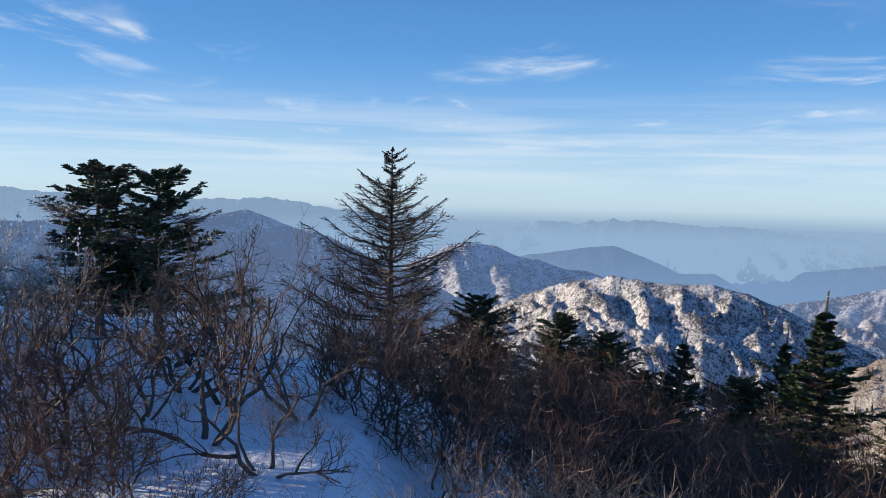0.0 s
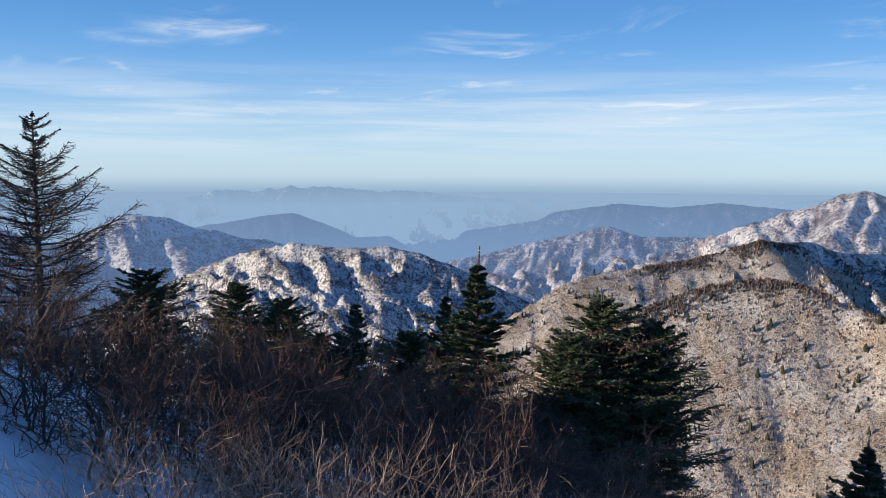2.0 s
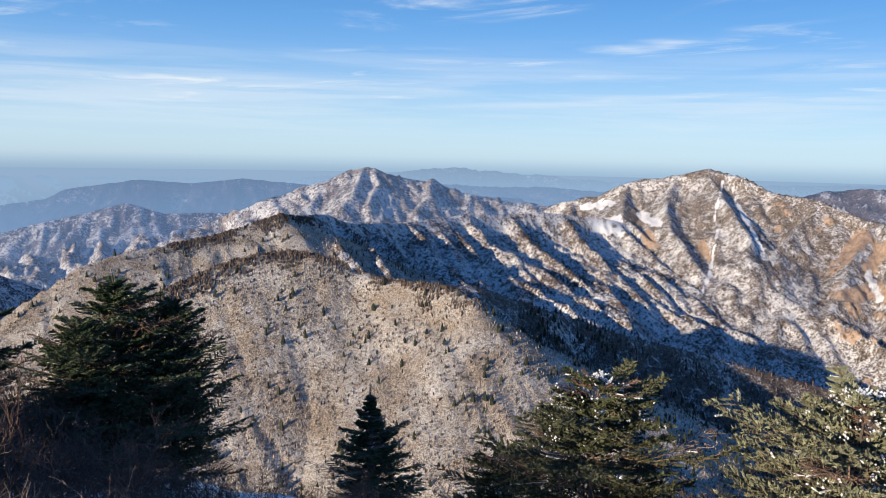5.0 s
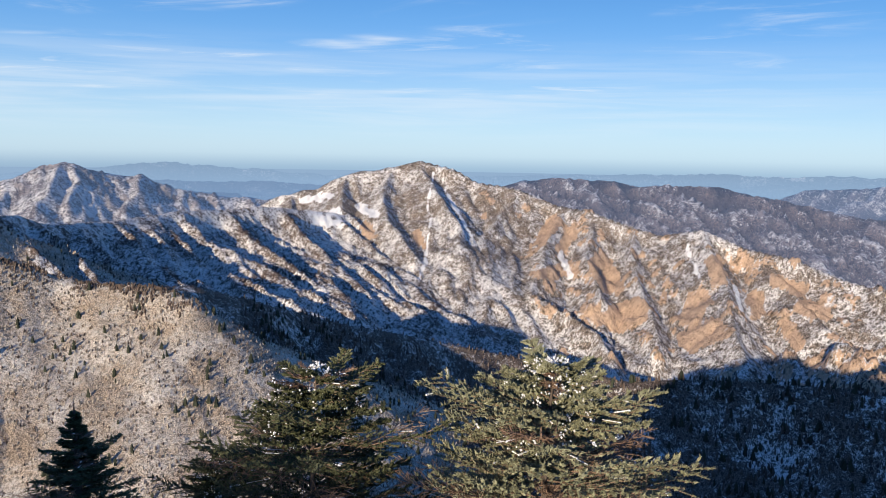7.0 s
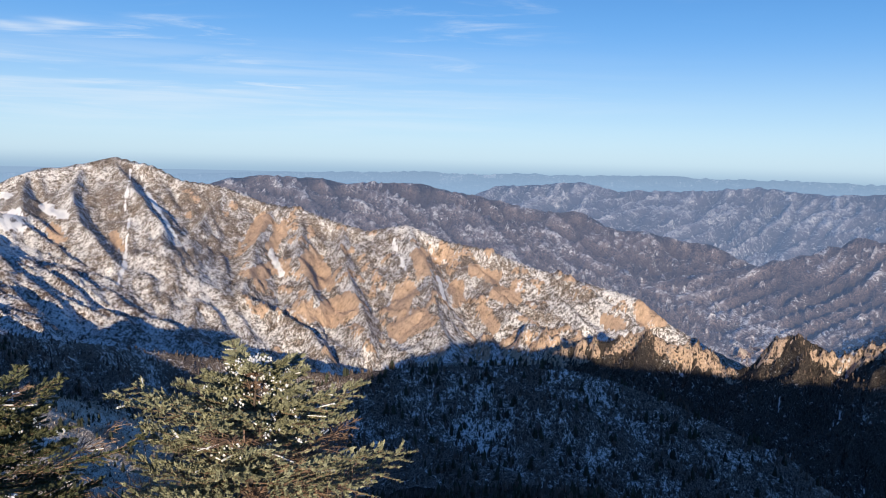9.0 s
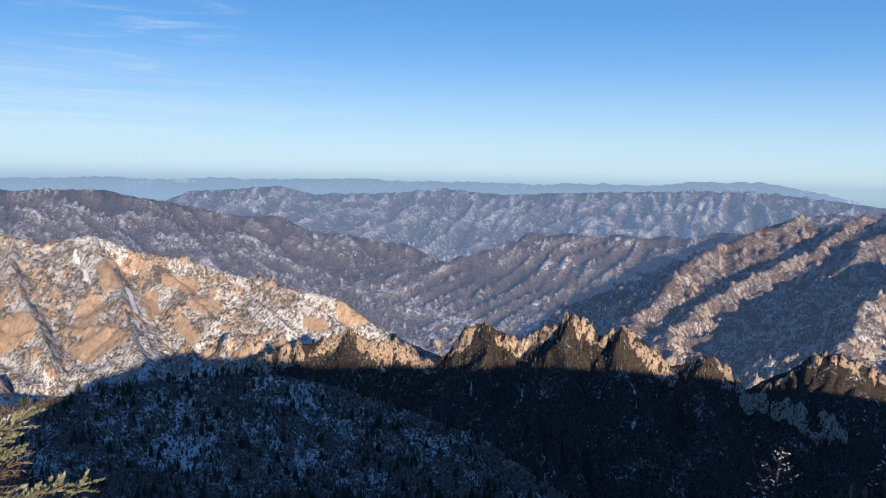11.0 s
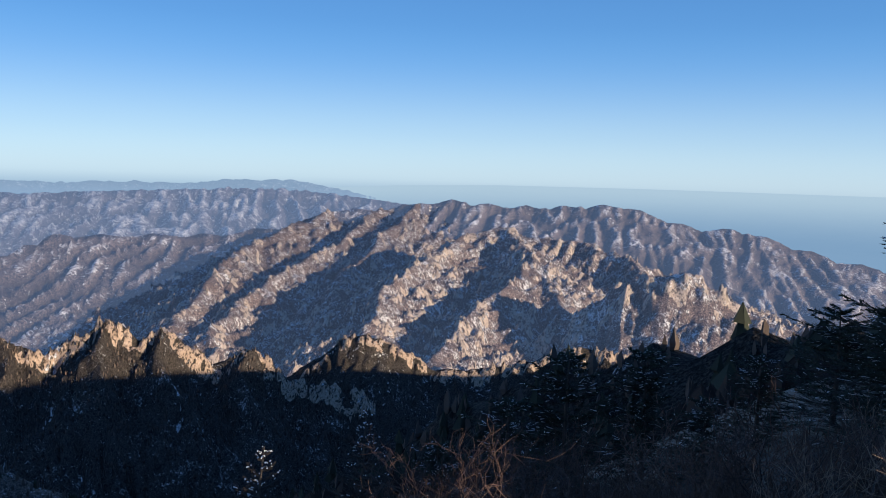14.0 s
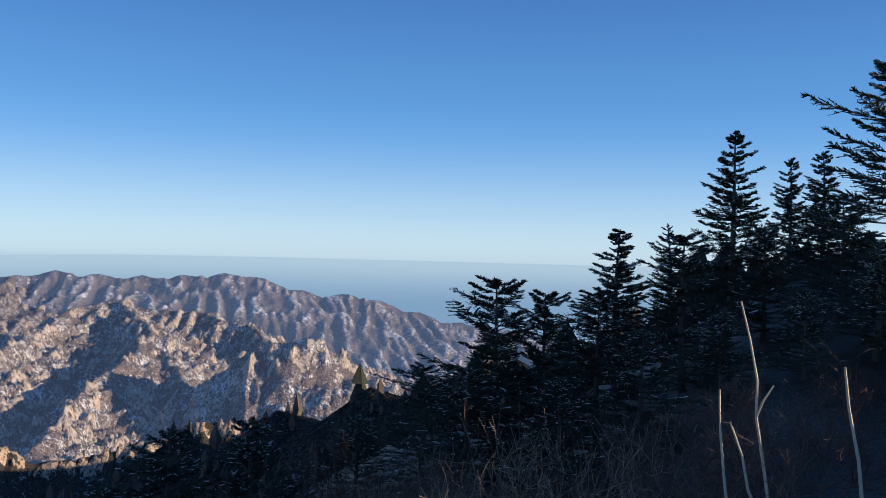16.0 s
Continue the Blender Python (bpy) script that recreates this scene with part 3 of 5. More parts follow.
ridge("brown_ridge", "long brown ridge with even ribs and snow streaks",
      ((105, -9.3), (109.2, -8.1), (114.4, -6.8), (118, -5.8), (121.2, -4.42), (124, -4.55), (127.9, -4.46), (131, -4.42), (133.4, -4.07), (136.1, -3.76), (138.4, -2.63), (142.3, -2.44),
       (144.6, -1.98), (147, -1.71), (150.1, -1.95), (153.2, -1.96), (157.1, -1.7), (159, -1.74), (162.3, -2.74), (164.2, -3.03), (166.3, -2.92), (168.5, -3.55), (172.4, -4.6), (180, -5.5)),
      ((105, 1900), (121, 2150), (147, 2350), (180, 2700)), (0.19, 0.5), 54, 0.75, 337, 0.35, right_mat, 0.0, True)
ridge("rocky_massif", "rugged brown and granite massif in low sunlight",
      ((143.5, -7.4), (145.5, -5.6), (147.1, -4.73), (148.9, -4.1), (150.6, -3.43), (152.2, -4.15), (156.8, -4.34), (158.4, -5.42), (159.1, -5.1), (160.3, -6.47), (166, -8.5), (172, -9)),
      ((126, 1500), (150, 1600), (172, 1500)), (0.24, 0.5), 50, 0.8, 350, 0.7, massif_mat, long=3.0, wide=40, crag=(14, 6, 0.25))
for line, far in ((((138.4, -2.7), (135.1, -4.2), (132.8, -5.3), (130.9, -6.8), (129.4, -9.2), (127.7, -11.2)), 2255), (((142.1, -2.5), (139.6, -4.2), (137.5, -5.8), (133.7, -8.2), (131.4, -9.9), (130.3, -11.5)), 2290),
                  (((144.6, -2.1), (142.2, -4.2), (140.3, -6.2), (139.5, -7.8), (138.4, -9.4), (137.4, -11.6)), 2315)):
    spur("rocky_massif", line, far, 0.125, (0.44, 0.28), 36, 1.1, 8, 1.0, (10, 6.0, 0.25), 0.55)
for line, far in ((((150.3, -3.5), (147.9, -4.3), (145.9, -5.5), (144.2, -6.3), (142.5, -8.2), (141.2, -10.7)), 1600), (((150.4, -3.5), (152.5, -5.2), (152.0, -6.8), (150.7, -7.6), (148.2, -10.2), (146.3, -12.6)), 1600),
                  (((152.5, -5.2), (154.2, -7.4), (155.1, -9.2)), 1480), (((156.2, -4.4), (157.4, -4.8), (159.2, -5.2), (160.0, -6.5)), 1560)):
    spur("rocky_massif", line, far, 0.155, (0.48, 0.34), 34, 1.05, 8, 1.0, (10, 6.0, 0.3), 0.45)
ridge("rock_dome", "rocky granite dome lit from the side",
      ((152, -12.0), (155.1, -9.86), (156.6, -8.6), (158.8, -6.94), (163.2, -5.72), (164.8, -6.9), (165.9, -7.8), (168, -8.5), (172, -9.5)), ((152, 1050), (172, 1050)), (0.3, 0.6), 50, 0.6, 345, 0.6, massif_mat, long=2.6, top=60.0, crag=(17, 8, 0.6))
ridge("summit_shoulder", "forested shoulder falling from the summit, coloured dark for shade",
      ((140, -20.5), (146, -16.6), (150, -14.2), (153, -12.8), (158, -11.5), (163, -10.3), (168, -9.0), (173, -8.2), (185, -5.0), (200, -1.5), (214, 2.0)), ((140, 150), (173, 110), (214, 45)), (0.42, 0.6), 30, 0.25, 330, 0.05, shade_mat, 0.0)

# added out of sight, its heights set so its shadow covers the valley
ridge("summit_crest", "unseen crest of the summit ridge that shades the valley",
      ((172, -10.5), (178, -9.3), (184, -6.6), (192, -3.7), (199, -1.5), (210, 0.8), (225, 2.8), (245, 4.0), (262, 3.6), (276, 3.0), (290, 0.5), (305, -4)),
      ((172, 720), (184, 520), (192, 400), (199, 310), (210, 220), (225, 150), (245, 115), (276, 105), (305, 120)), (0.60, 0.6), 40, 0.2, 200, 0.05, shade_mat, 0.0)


def crest_of(g):
    """Bearings, height angles and distances of a crest's points."""
    if len(g["crest"][0]) == 3:
        return np.array(g["crest"], float).T
    ca, ce = np.array(g["crest"], float).T
    return ca, ce, np.interp(ca, *np.array(g["dist"], float).T)


def heights(az, r):
    """Height, index of the ridge that forms it, spur and rock values for bearings and distances in 2-D arrays."""
    x, y = r * np.sin(np.radians(az)), r * np.cos(np.radians(az))
    coast = np.interp(az, (132, 138, 143, 150, 160, 200, 212), (0, 30, 58, 78, 84, 88, 0))
    floor = np.interp(r, *FLOOR) + coast * ease(r, 2600, 4900) + np.clip(r / 40, 0, 14) * fbm(x / 260, y / 260, 4, 3) * ease(2900 - r, 0, 900)
    own = near_ground(az, r)
    z, who = np.maximum(own, floor), np.where(own > floor, -1, -2)
    spur, rock = np.full_like(z, 0.5), np.zeros_like(z)
    for k, g in enumerate(RIDGES):
        L = g["spur"]
        ca, ce, cd = crest_of(g)
        # the crest as a line in plan, in short steps, with finer teeth on top
        cuts = 3 if g["reach"] else 5
        steps = np.concatenate([np.linspace(0, 1, cuts)[:-1] + i for i in range(len(ca) - 1)] + [[len(ca) - 1]])
        la, le, ld = (np.interp(steps, np.arange(len(ca)), c) for c in (ca, ce, cd))
        lx, ly, lz = ld * np.sin(np.radians(la)), ld * np.cos(np.radians(la)), ld * np.tan(np.radians(le)) - (0.6 * g["crag"][1] if g["top"] else 0)
        lu = np.concatenate([[0], np.cumsum(np.hypot(np.diff(lx), np.diff(ly)))])
        reach = g["reach"] or 160 + 0.62 * cd.max()
        pick = (x > lx.min() - reach) & (x < lx.max() + reach) & (y > ly.min() - reach) & (y < ly.max() + reach) & (r > 14) & (np.abs(r - 0.5 * (cd.min() + cd.max())) < 0.5 * (cd.max() - cd.min()) + reach)
        if not pick.any():
            continue
        A, R, X, Y = az[pick], r[pick], x[pick], y[pick]
        best, u = np.full(X.shape, 1e12), np.zeros(X.shape)
        side = np.ones(X.shape)
        sw, swz = np.zeros(X.shape), np.zeros(X.shape)
        for i in range(len(lx) - 1):
            ex, ey = lx[i + 1] - lx[i], ly[i + 1] - ly[i]
            t = np.clip(((X - lx[i]) * ex + (Y - ly[i]) * ey) / (ex * ex + ey * ey), 0, 1)
            d2 = (X - lx[i] - t * ex) ** 2 + (Y - ly[i] - t * ey) ** 2
            wgt = math.hypot(ex, ey) / (d2 + (0.15 * L) ** 2) ** 2.5
            sw += wgt
            swz += wgt * (lz[i] + t * (lz[i + 1] - lz[i]))
            near = d2 < best
            best[near] = d2[near]
            u[near] = lu[i] + t[near] * (lu[i + 1] - lu[i])
            side[near] = np.sign(ex * (Y - ly[i]) - ey * (X - lx[i]))[near]
        fine_u = np.linspace(0, lu[-1], 1500)
        fine_z = np.interp(fine_u, lu, lz)
        pad = max(2, int(1500 * L * 0.12 / lu[-1]))
        fine_z = np.convolve(np.pad(fine_z, pad, mode="edge"), np.ones(2 * pad + 1) / (2 * pad + 1), mode="valid")
        fine_z = fine_z + g["jag"] * L * 0.28 * (ridged(fine_u / (L * 0.85), fine_u * 0 + k, 6, 31 + k, 0.6) - 0.72)
        qa = np.sqrt(best)
        share = ease(qa, 0, L * 0.8)
        zc = np.interp(u, fine_u, fine_z) * (1 - share) + swz / sw * share
        down = qa * np.where(side < 0, g["fall"][0], g["fall"][1]) + 0.28 * L * (1 - np.exp(-qa / (0.6 * L)))
        maybe = zc - down + 0.5 * g["cut"] * L > z[pick]
        keep = np.flatnonzero(pick.ravel())[maybe]
        A, X, Y, qa, zc, down = (q[maybe] for q in (A, X, Y, qa, zc, down))
        # ribs that run down one heading and branch on their way
        h = radians(g["rib"])
        W, T = (X * math.cos(h) - Y * math.sin(h)) / L, (X * math.sin(h) + Y * math.cos(h)) / (g["long"] * L)
        W = W + 0.22 * fbm(X / (L * 3.0), Y / (L * 3.0), 2, 50 + k)
        s = swiss(W, T, 4 if g["reach"] else 5, 70 + k)
        depth = ease(qa, 0, L * 0.5)
        zk = zc - down + g["cut"] * L * (s - 0.80) * 1.5 * depth
        if g["wide"]:
            # broad valleys between the main spurs
            zk = zk + g["wide"] * (ridged(W * L / 260, T * g["long"] * L / 600, 2, 90 + k) - 0.86) * ease(qa, 0, 160)
        zk = np.minimum(zk, zc - 0.3 * np.minimum(qa, 0.4 * L) - 0.5 * g["fall"][0] * qa + 0.3)
        val = np.zeros_like(zk)
        if g["crag"]:
            # bare outcrops: steep-sided blocks, drawn out down the slope
            cs, high, share_ = g["crag"]
            d1, luck = cells(W * L / cs + 0.35 * s, T * g["long"] * L / (cs * 1.7), 130 + k)
            zone = ease(A, g["span"][0] - 3, g["span"][0]) * (1 - ease(A, g["span"][1], g["span"][1] + 3))
            if g["top"]:
                zone = zone * (1 - ease(qa, g["top"] * 0.45, g["top"])) * ease(perlin(X / 38, Y / 38, 29 + k), -0.55, -0.15)
            else:
                zone = zone * ease(perlin(X / (cs * 5), Y / (cs * 5), 17 + k) + s - 0.52, -0.15, 0.15)
            edge = d1 + 0.30 * fbm(X / (cs * 0.35), Y / (cs * 0.35), 4, 19 + k, 0.6)
            val = (luck < share_) * zone * ease(0.66 - edge, 0, 0.10)
            teeth = ridged(X / (cs * 0.28), Y / (cs * 0.28), 3, 23 + k)
            zk = zk + high * (luck < share_) * zone * (0.5 + luck / share_) * np.clip((0.66 - d1) / 0.5, 0, 1) * (0.5 + 1.1 * ease(teeth, 0.45, 1.0))
            zk = zk + 0.3 * cs * val * (ridged(X / (cs * 0.6), Y / (cs * 0.6), 3, 27 + k) - 0.6)
        up = zk > z.ravel()[keep]
        put = keep[up]
        z.ravel()[put], who.ravel()[put], spur.ravel()[put], rock.ravel()[put] = zk[up], k, s[up], val[up]
    return z, who, spur, rock


def polar_mesh(name, verts, faces, mat, attrs, smooth=True):
    used = np.unique(faces)
    back = np.zeros(len(verts), int)
    back[used] = np.arange(len(used))
    f = back[faces].astype(np.int32)
    me = bpy.data.meshes.new(name)
    me.vertices.add(len(used))
    me.vertices.foreach_set("co", verts[used].astype(np.float32).ravel())
    me.loops.add(f.size)
    me.loops.foreach_set("vertex_index", f.ravel())
    me.polygons.add(len(f))
    me.polygons.foreach_set("loop_start", np.arange(0, f.size, 4, dtype=np.int32))
    me.polygons.foreach_set("use_smooth", np.full(len(f), smooth))
    for key, val in attrs.items():
        me.attributes.new(key, "FLOAT", "POINT").data.foreach_set("value", val[used].astype(np.float32))
    me.materials.append(mat)
    me.update(calc_edges=True)
    me.validate()
    return new(name, me)


# One sheet from the summit to the horizon, cut into its mountains along the valleys.
az_list = np.concatenate([np.arange(-31.0, 202.0, 0.15), np.arange(202.0, 329.1, 1.5)])
az_list = np.append(az_list[az_list < 328.9], 329.0)
r_list = np.concatenate([np.array([0.0]), np.geomspace(0.6, 160, 90)[:-1], np.geomspace(160, 640, 138)[:-1], np.geomspace(640, 830, 56)[:-1], np.geomspace(830, 1600, 132)[:-1], np.geomspace(1600, 4900, 100)])
RR, AA = np.meshgrid(r_list, az_list)
ZZ, WHO, SPUR, ROCK = heights(AA, RR)
XX, YY = RR * np.sin(np.radians(AA)), RR * np.cos(np.radians(AA))
V = np.stack([XX, YY, ZZ], -1).reshape(-1, 3)
na, nr = AA.shape
IDX = np.arange(na * nr).reshape(na, nr)
nxt = np.roll(IDX, -1, axis=0)
F = np.stack([IDX[:, :-1], nxt[:, :-1], nxt[:, 1:], IDX[:, 1:]], -1).reshape(-1, 4)
owner = WHO[:, :-1].reshape(-1)
BRUSHY = ease(RR, 14, 45) * 0.9 + 0.35 * ease(AA, -4, 8) * ease(RR, 1.5, 4) * (AA < 202) + 0.3 * ease(AA, 110, 130) * (AA < 215)
# open snowfields and chutes on the broad mountain: line from bearing and height angle to bearing and height angle, half width
ELV = np.degrees(np.arctan2(ZZ, np.maximum(RR, 1.0)))
FIELD = np.zeros_like(ZZ)
for a0, e0, a1, e1, wid in ((65.2, -4.9, 66.6, -5.2, 0.55), (66.3, -4.5, 66.8, -4.3, 0.3), (68.3, -4.1, 69.3, -4.6, 0.42), (64.3, -3.7, 66.2, -3.3, 0.30), (74.1, -2.8, 76.1, -6.0, 0.16), (73.2, -4.6, 72.8, -8.0, 0.13),
                            (72.8, -8.0, 72.4, -9.1, 0.15), (73.3, -1.6, 72.9, -4.2, 0.10), (90.7, -6.2, 91.7, -8.5, 0.14), (82.3, -7.0, 83.0, -8.6, 0.28), (93.8, -8.6, 94.4, -10.2, 0.16)):
    ta = np.clip(((AA - a0) * (a1 - a0) + (ELV - e0) * (e1 - e0)) / ((a1 - a0) ** 2 + (e1 - e0) ** 2), 0, 1)
    gap = np.hypot(AA - a0 - ta * (a1 - a0), ELV - e0 - ta * (e1 - e0)) + (0.05 + 0.4 * wid) * fbm(AA * 2.1, ELV * 2.1, 4, 67, 0.6)
    FIELD = np.maximum(FIELD, (RR > 900) * (RR < 1700) * ease(wid * 1.7 - gap, 0, wid * 1.7))
# bare granite slabs between the ribs, in the same way
SLAB = np.zeros_like(ZZ)
for a0, e0, a1, e1, wid in ((80.9, -6.1, 81.7, -4.9, 0.45), (82.9, -5.4, 82.4, -6.6, 0.4), (81.2, -8.5, 82.9, -8.0, 0.5), (85.0, -7.7, 85.8, -9.0, 0.75), (86.2, -11.4, 87.6, -10.6, 0.85), (84.4, -11.0, 85.4, -11.4, 0.5), (68.8, -5.5, 68.9, -6.1, 0.42),
                            (91.7, -9.6, 91.1, -10.9, 0.7), (91.2, -12.4, 92.7, -11.6, 0.75), (95.2, -9.2, 95.3, -10.2, 0.5), (92.4, -7.2, 92.8, -8.2, 0.55), (96.4, -8.0, 98.0, -8.6, 0.42), (98.0, -9.6, 99.4, -9.9, 0.5), (72.2, -5.9, 72.5, -6.6, 0.3),
                            (97.2, -11.0, 97.9, -11.9, 0.5), (108.2, -10.6, 109.4, -10.6, 0.6), (106.5, -11.3, 105.6, -11.0, 0.45)):
    ta = np.clip(((AA - a0) * (a1 - a0) + (ELV - e0) * (e1 - e0)) / ((a1 - a0) ** 2 + (e1 - e0) ** 2), 0, 1)
    gap = np.hypot(AA - a0 - ta * (a1 - a0), ELV - e0 - ta * (e1 - e0)) + 0.22 * fbm(AA * 1.7, ELV * 1.1, 4, 61, 0.6)
    SLAB = np.maximum(SLAB, (RR > 800) * (RR < 1700) * ease(wid * 1.25 - gap, 0, wid * 0.45))
ROCK = np.maximum(ROCK, SLAB)
attrs = {"slab": SLAB.ravel(), "field": FIELD.ravel(), "spur": SPUR.ravel(), "rock": ROCK.ravel(), "brush": BRUSHY.ravel()}
ground = tagged(polar_mesh("ground", V, F[owner == -1], snow_mat, attrs), "wind-packed snow and brown brush on the summit", "ground", kind="structure")
far_cell = (RR[:, :-1].reshape(-1) > 2500) | ((RR[:, :-1].reshape(-1) > 1500) & (AA[:, :-1].reshape(-1) < 62))
coast_cell = (AA[:, :-1].reshape(-1) > 133)
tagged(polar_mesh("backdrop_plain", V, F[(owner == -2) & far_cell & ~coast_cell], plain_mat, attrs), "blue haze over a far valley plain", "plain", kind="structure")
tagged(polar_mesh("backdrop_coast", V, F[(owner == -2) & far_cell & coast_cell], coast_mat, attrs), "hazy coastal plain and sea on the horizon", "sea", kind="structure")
tagged(polar_mesh("valley_floor", V, F[(owner == -2) & ~far_cell], right_mat, attrs), "brown wooded valley floor", "valley", kind="structure")
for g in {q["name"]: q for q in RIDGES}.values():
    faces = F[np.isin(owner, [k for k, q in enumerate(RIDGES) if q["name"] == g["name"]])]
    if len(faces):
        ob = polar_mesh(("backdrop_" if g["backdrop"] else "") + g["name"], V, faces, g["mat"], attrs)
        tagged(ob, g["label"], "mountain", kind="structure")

# ---- plants ----


class Build:
    """Collects vertices and faces of one mesh."""

    def __init__(self):
        self.v, self.f = [], []

    def tube(self, pts, radii, sides=3):
        start = len(self.v)
        for i, (p, rad) in enumerate(zip(pts, radii)):
            d = (pts[min(i + 1, len(pts) - 1)] - pts[max(i - 1, 0)]).normalized()
            a = d.orthogonal().normalized()
            b = d.cross(a)
            for s in range(sides):
                t = 2 * math.pi * s / sides
                self.v.append(p + (a * math.cos(t) + b * math.sin(t)) * rad)
        for i in range(len(pts) - 1):
            for s in range(sides):
                o, e = start + i * sides, (s + 1) % sides
                self.f.append((o + s, o + e, o + sides + e, o + sides + s))

    def tri(self, a, b, c):
        k = len(self.v)
        self.v += [a, b, c]
        self.f.append((k, k + 1, k + 2))

    def lump(self, p, size, rng):
        """A small uneven clump of rime, eight faces."""
        k = len(self.v)
        for d in ((1, 0, 0), (0, 1, 0), (-1, 0, 0), (0, -1, 0), (0, 0, 1), (0, 0, -1)):
            self.v.append(p + Vector(d) * size * rng.uniform(0.6, 1.3))
        for a, b in ((0, 1), (1, 2), (2, 3), (3, 0)):
            self.f += [(k + a, k + b, k + 4), (k + b, k + a, k + 5)]

    def mesh(self, name):
        me = bpy.data.meshes.new(name)
        me.from_pydata([tuple(q) for q in self.v], [], self.f)
        me.update()
        return me


def part(name, build, mat, parent, label=""):
    me = build if isinstance(build, bpy.types.Mesh) else build.mesh(name)
    if not me.materials:
        me.materials.append(mat)
    ob = new(name, me)
    ob.parent = parent
    if label:
        tagged(ob, label)
    return ob


def sway(rng, s):
    return Vector((rng.uniform(-s, s), rng.uniform(-s, s), rng.uniform(-s, s)))


def fir(seed, height, spread, whorls=22, gaps=0.0, rime=0.0, dead=False, power=0.8, mat=None, needles=13, shoots=13, start=0.06, rise=0.0, ragged=0.0, leader=0.0, broad=0.22, crown=0, wood=None):
    """A fir of that height: trunk, limbs all round with flat sprays of shoots, needles, rime on the tips."""
    rng = random.Random(seed)
    trunk, limb, leaf, ice = Build(), Build(), Build(), Build()
    bend = Vector((rng.uniform(-0.03, 0.03), rng.uniform(-0.03, 0.03), 0)) * height

    def axis(t):
        return Vector((0, 0, t * height)) + bend * math.sin(t * 3)

    body = 1 - leader
    trunk.tube([axis(t / 10) for t in range(11)], [0.020 * height * (1.06 - t / 10) + 0.004 for t in range(11)], 7)
    if leader and rime:
        for k in range(5):
            ice.lump(axis(body + leader * (0.45 + 0.13 * k)), 0.015, rng)
    total = whorls * 6
    for bn in range(total):
        s0 = (bn + rng.random()) / total
        t = (start + (0.985 - start) * s0 ** 0.92) * body
        if rng.random() < gaps:
            continue
        ang = bn * 2.39996 + rng.uniform(-0.5, 0.5)
        size = (spread * (1 - t / body) ** power + 0.035 * spread) * rng.choice((0.6, 0.85, 1.0, 1.0, 1.1, 1.25)) * rng.uniform(0.85 - ragged, 1.1 + ragged)
        bare = ragged and rng.random() < 0.18
        out = Vector((math.cos(ang), math.sin(ang), 0))
        lift = (0.16 if dead else 0.05 + rise) + (0.28 if dead else 0.40) * t
        pts = []
        for i in range(6):
            q = i / 5
            pts.append(axis(t) + out * size * q + Vector((0, 0, size * (lift * q - 0.30 * q * (1 - q) - (0.10 if not dead else -0.1) * q * q))) + sway(rng, 0.025 * size))
        limb.tube(pts, [(0.010 if dead else 0.006) * height * (1 - t * 0.7) * (1 - 0.85 * i / 5) * 0.6 + (0.006 if dead else 0.003) for i in range(6)], 4 if dead else 3)
        side = Vector((-out.y, out.x, 0))
        for sn in range(shoots):
            q = 0.15 + 0.85 * sn / shoots + rng.uniform(0, 0.04)
            i = min(int(q * 5), 4)
            base = pts[i].lerp(pts[i + 1], q * 5 - i)
            sl = size * (0.34 * (1.05 - q) + 0.09) * rng.uniform(0.7, 1.2)
            for hand in (-1, 1):
                d = (out * 0.75 + side * hand * 0.75 + Vector((0, 0, rng.uniform(-0.15, 0.45) + (0.1 if dead else 0)))).normalized()
                tip = base + d * sl
                limb.tube([base, base + d * sl * 0.5 + sway(rng, 0.02 * sl), tip], [0.006, 0.005, 0.002], 3)
                if rime and rng.random() < rime * (0.08 + 0.3 * t + 1.6 * t ** 4):
                    ice.tube([base.lerp(tip, rng.uniform(0.3, 0.7)) + Vector((0, 0, 0.012)), tip + Vector((0, 0, 0.008)), tip + d * 0.01], [0.004, rng.uniform(0.006, 0.013), 0.003], 4)
                    if rng.random() < 0.3:
                        ice.lump(base.lerp(tip, 0.6) + Vector((0, 0, 0.01)), rng.uniform(0.008, 0.016), rng)
                if dead or bare:
                    for _ in range(3):
                        c = base.lerp(tip, rng.uniform(0.25, 0.95))
                        limb.tube([c, c + (d + sway(rng, 0.9)).normalized() * sl * 0.4], [0.006, 0.0025], 3)
                    continue
                for k in range(needles):
                    c = base.lerp(tip, (k + 0.3) / needles)
                    nl = 0.032 * rng.uniform(0.8, 1.35) * (1 + 0.10 * height)
                    dd = (d * 0.7 + side * rng.uniform(-1, 1) + out * rng.uniform(-0.6, 0.6) + Vector((0, 0, rng.uniform(-0.1, 0.75)))).normalized()
                    wd = dd.cross(d).normalized() * nl * broad
                    leaf.tri(c - wd, c + wd, c + dd * nl)
    for k in range(crown):
        # cream clumps of rime round the top
        t = 1 - 0.26 * rng.random() ** 1.6
        a, q = rng.uniform(0, 6.283), spread * (1 - t) ** power * rng.uniform(0.3, 0.95)
        c = axis(t) + Vector((math.cos(a) * q, math.sin(a) * q, 0.03))
        for _ in range(5):
            ice.lump(c + sway(rng, 0.045), rng.uniform(0.008, 0.019), rng)
    root = new("fir_tree")
    part("trunk", trunk, bark, root)
    part("branchwork", limb, wood or (dark_bark if dead else twig_mat), root)
    if leaf.f:
        part("foliage", leaf, mat or needle_mat, root, "flat sprays of short needles")["kind"] = "stuff"
    if ice.f:
        part("rime", ice, rime_mat, root, "white rime on the shoot tips")["kind"] = "stuff"
    return root


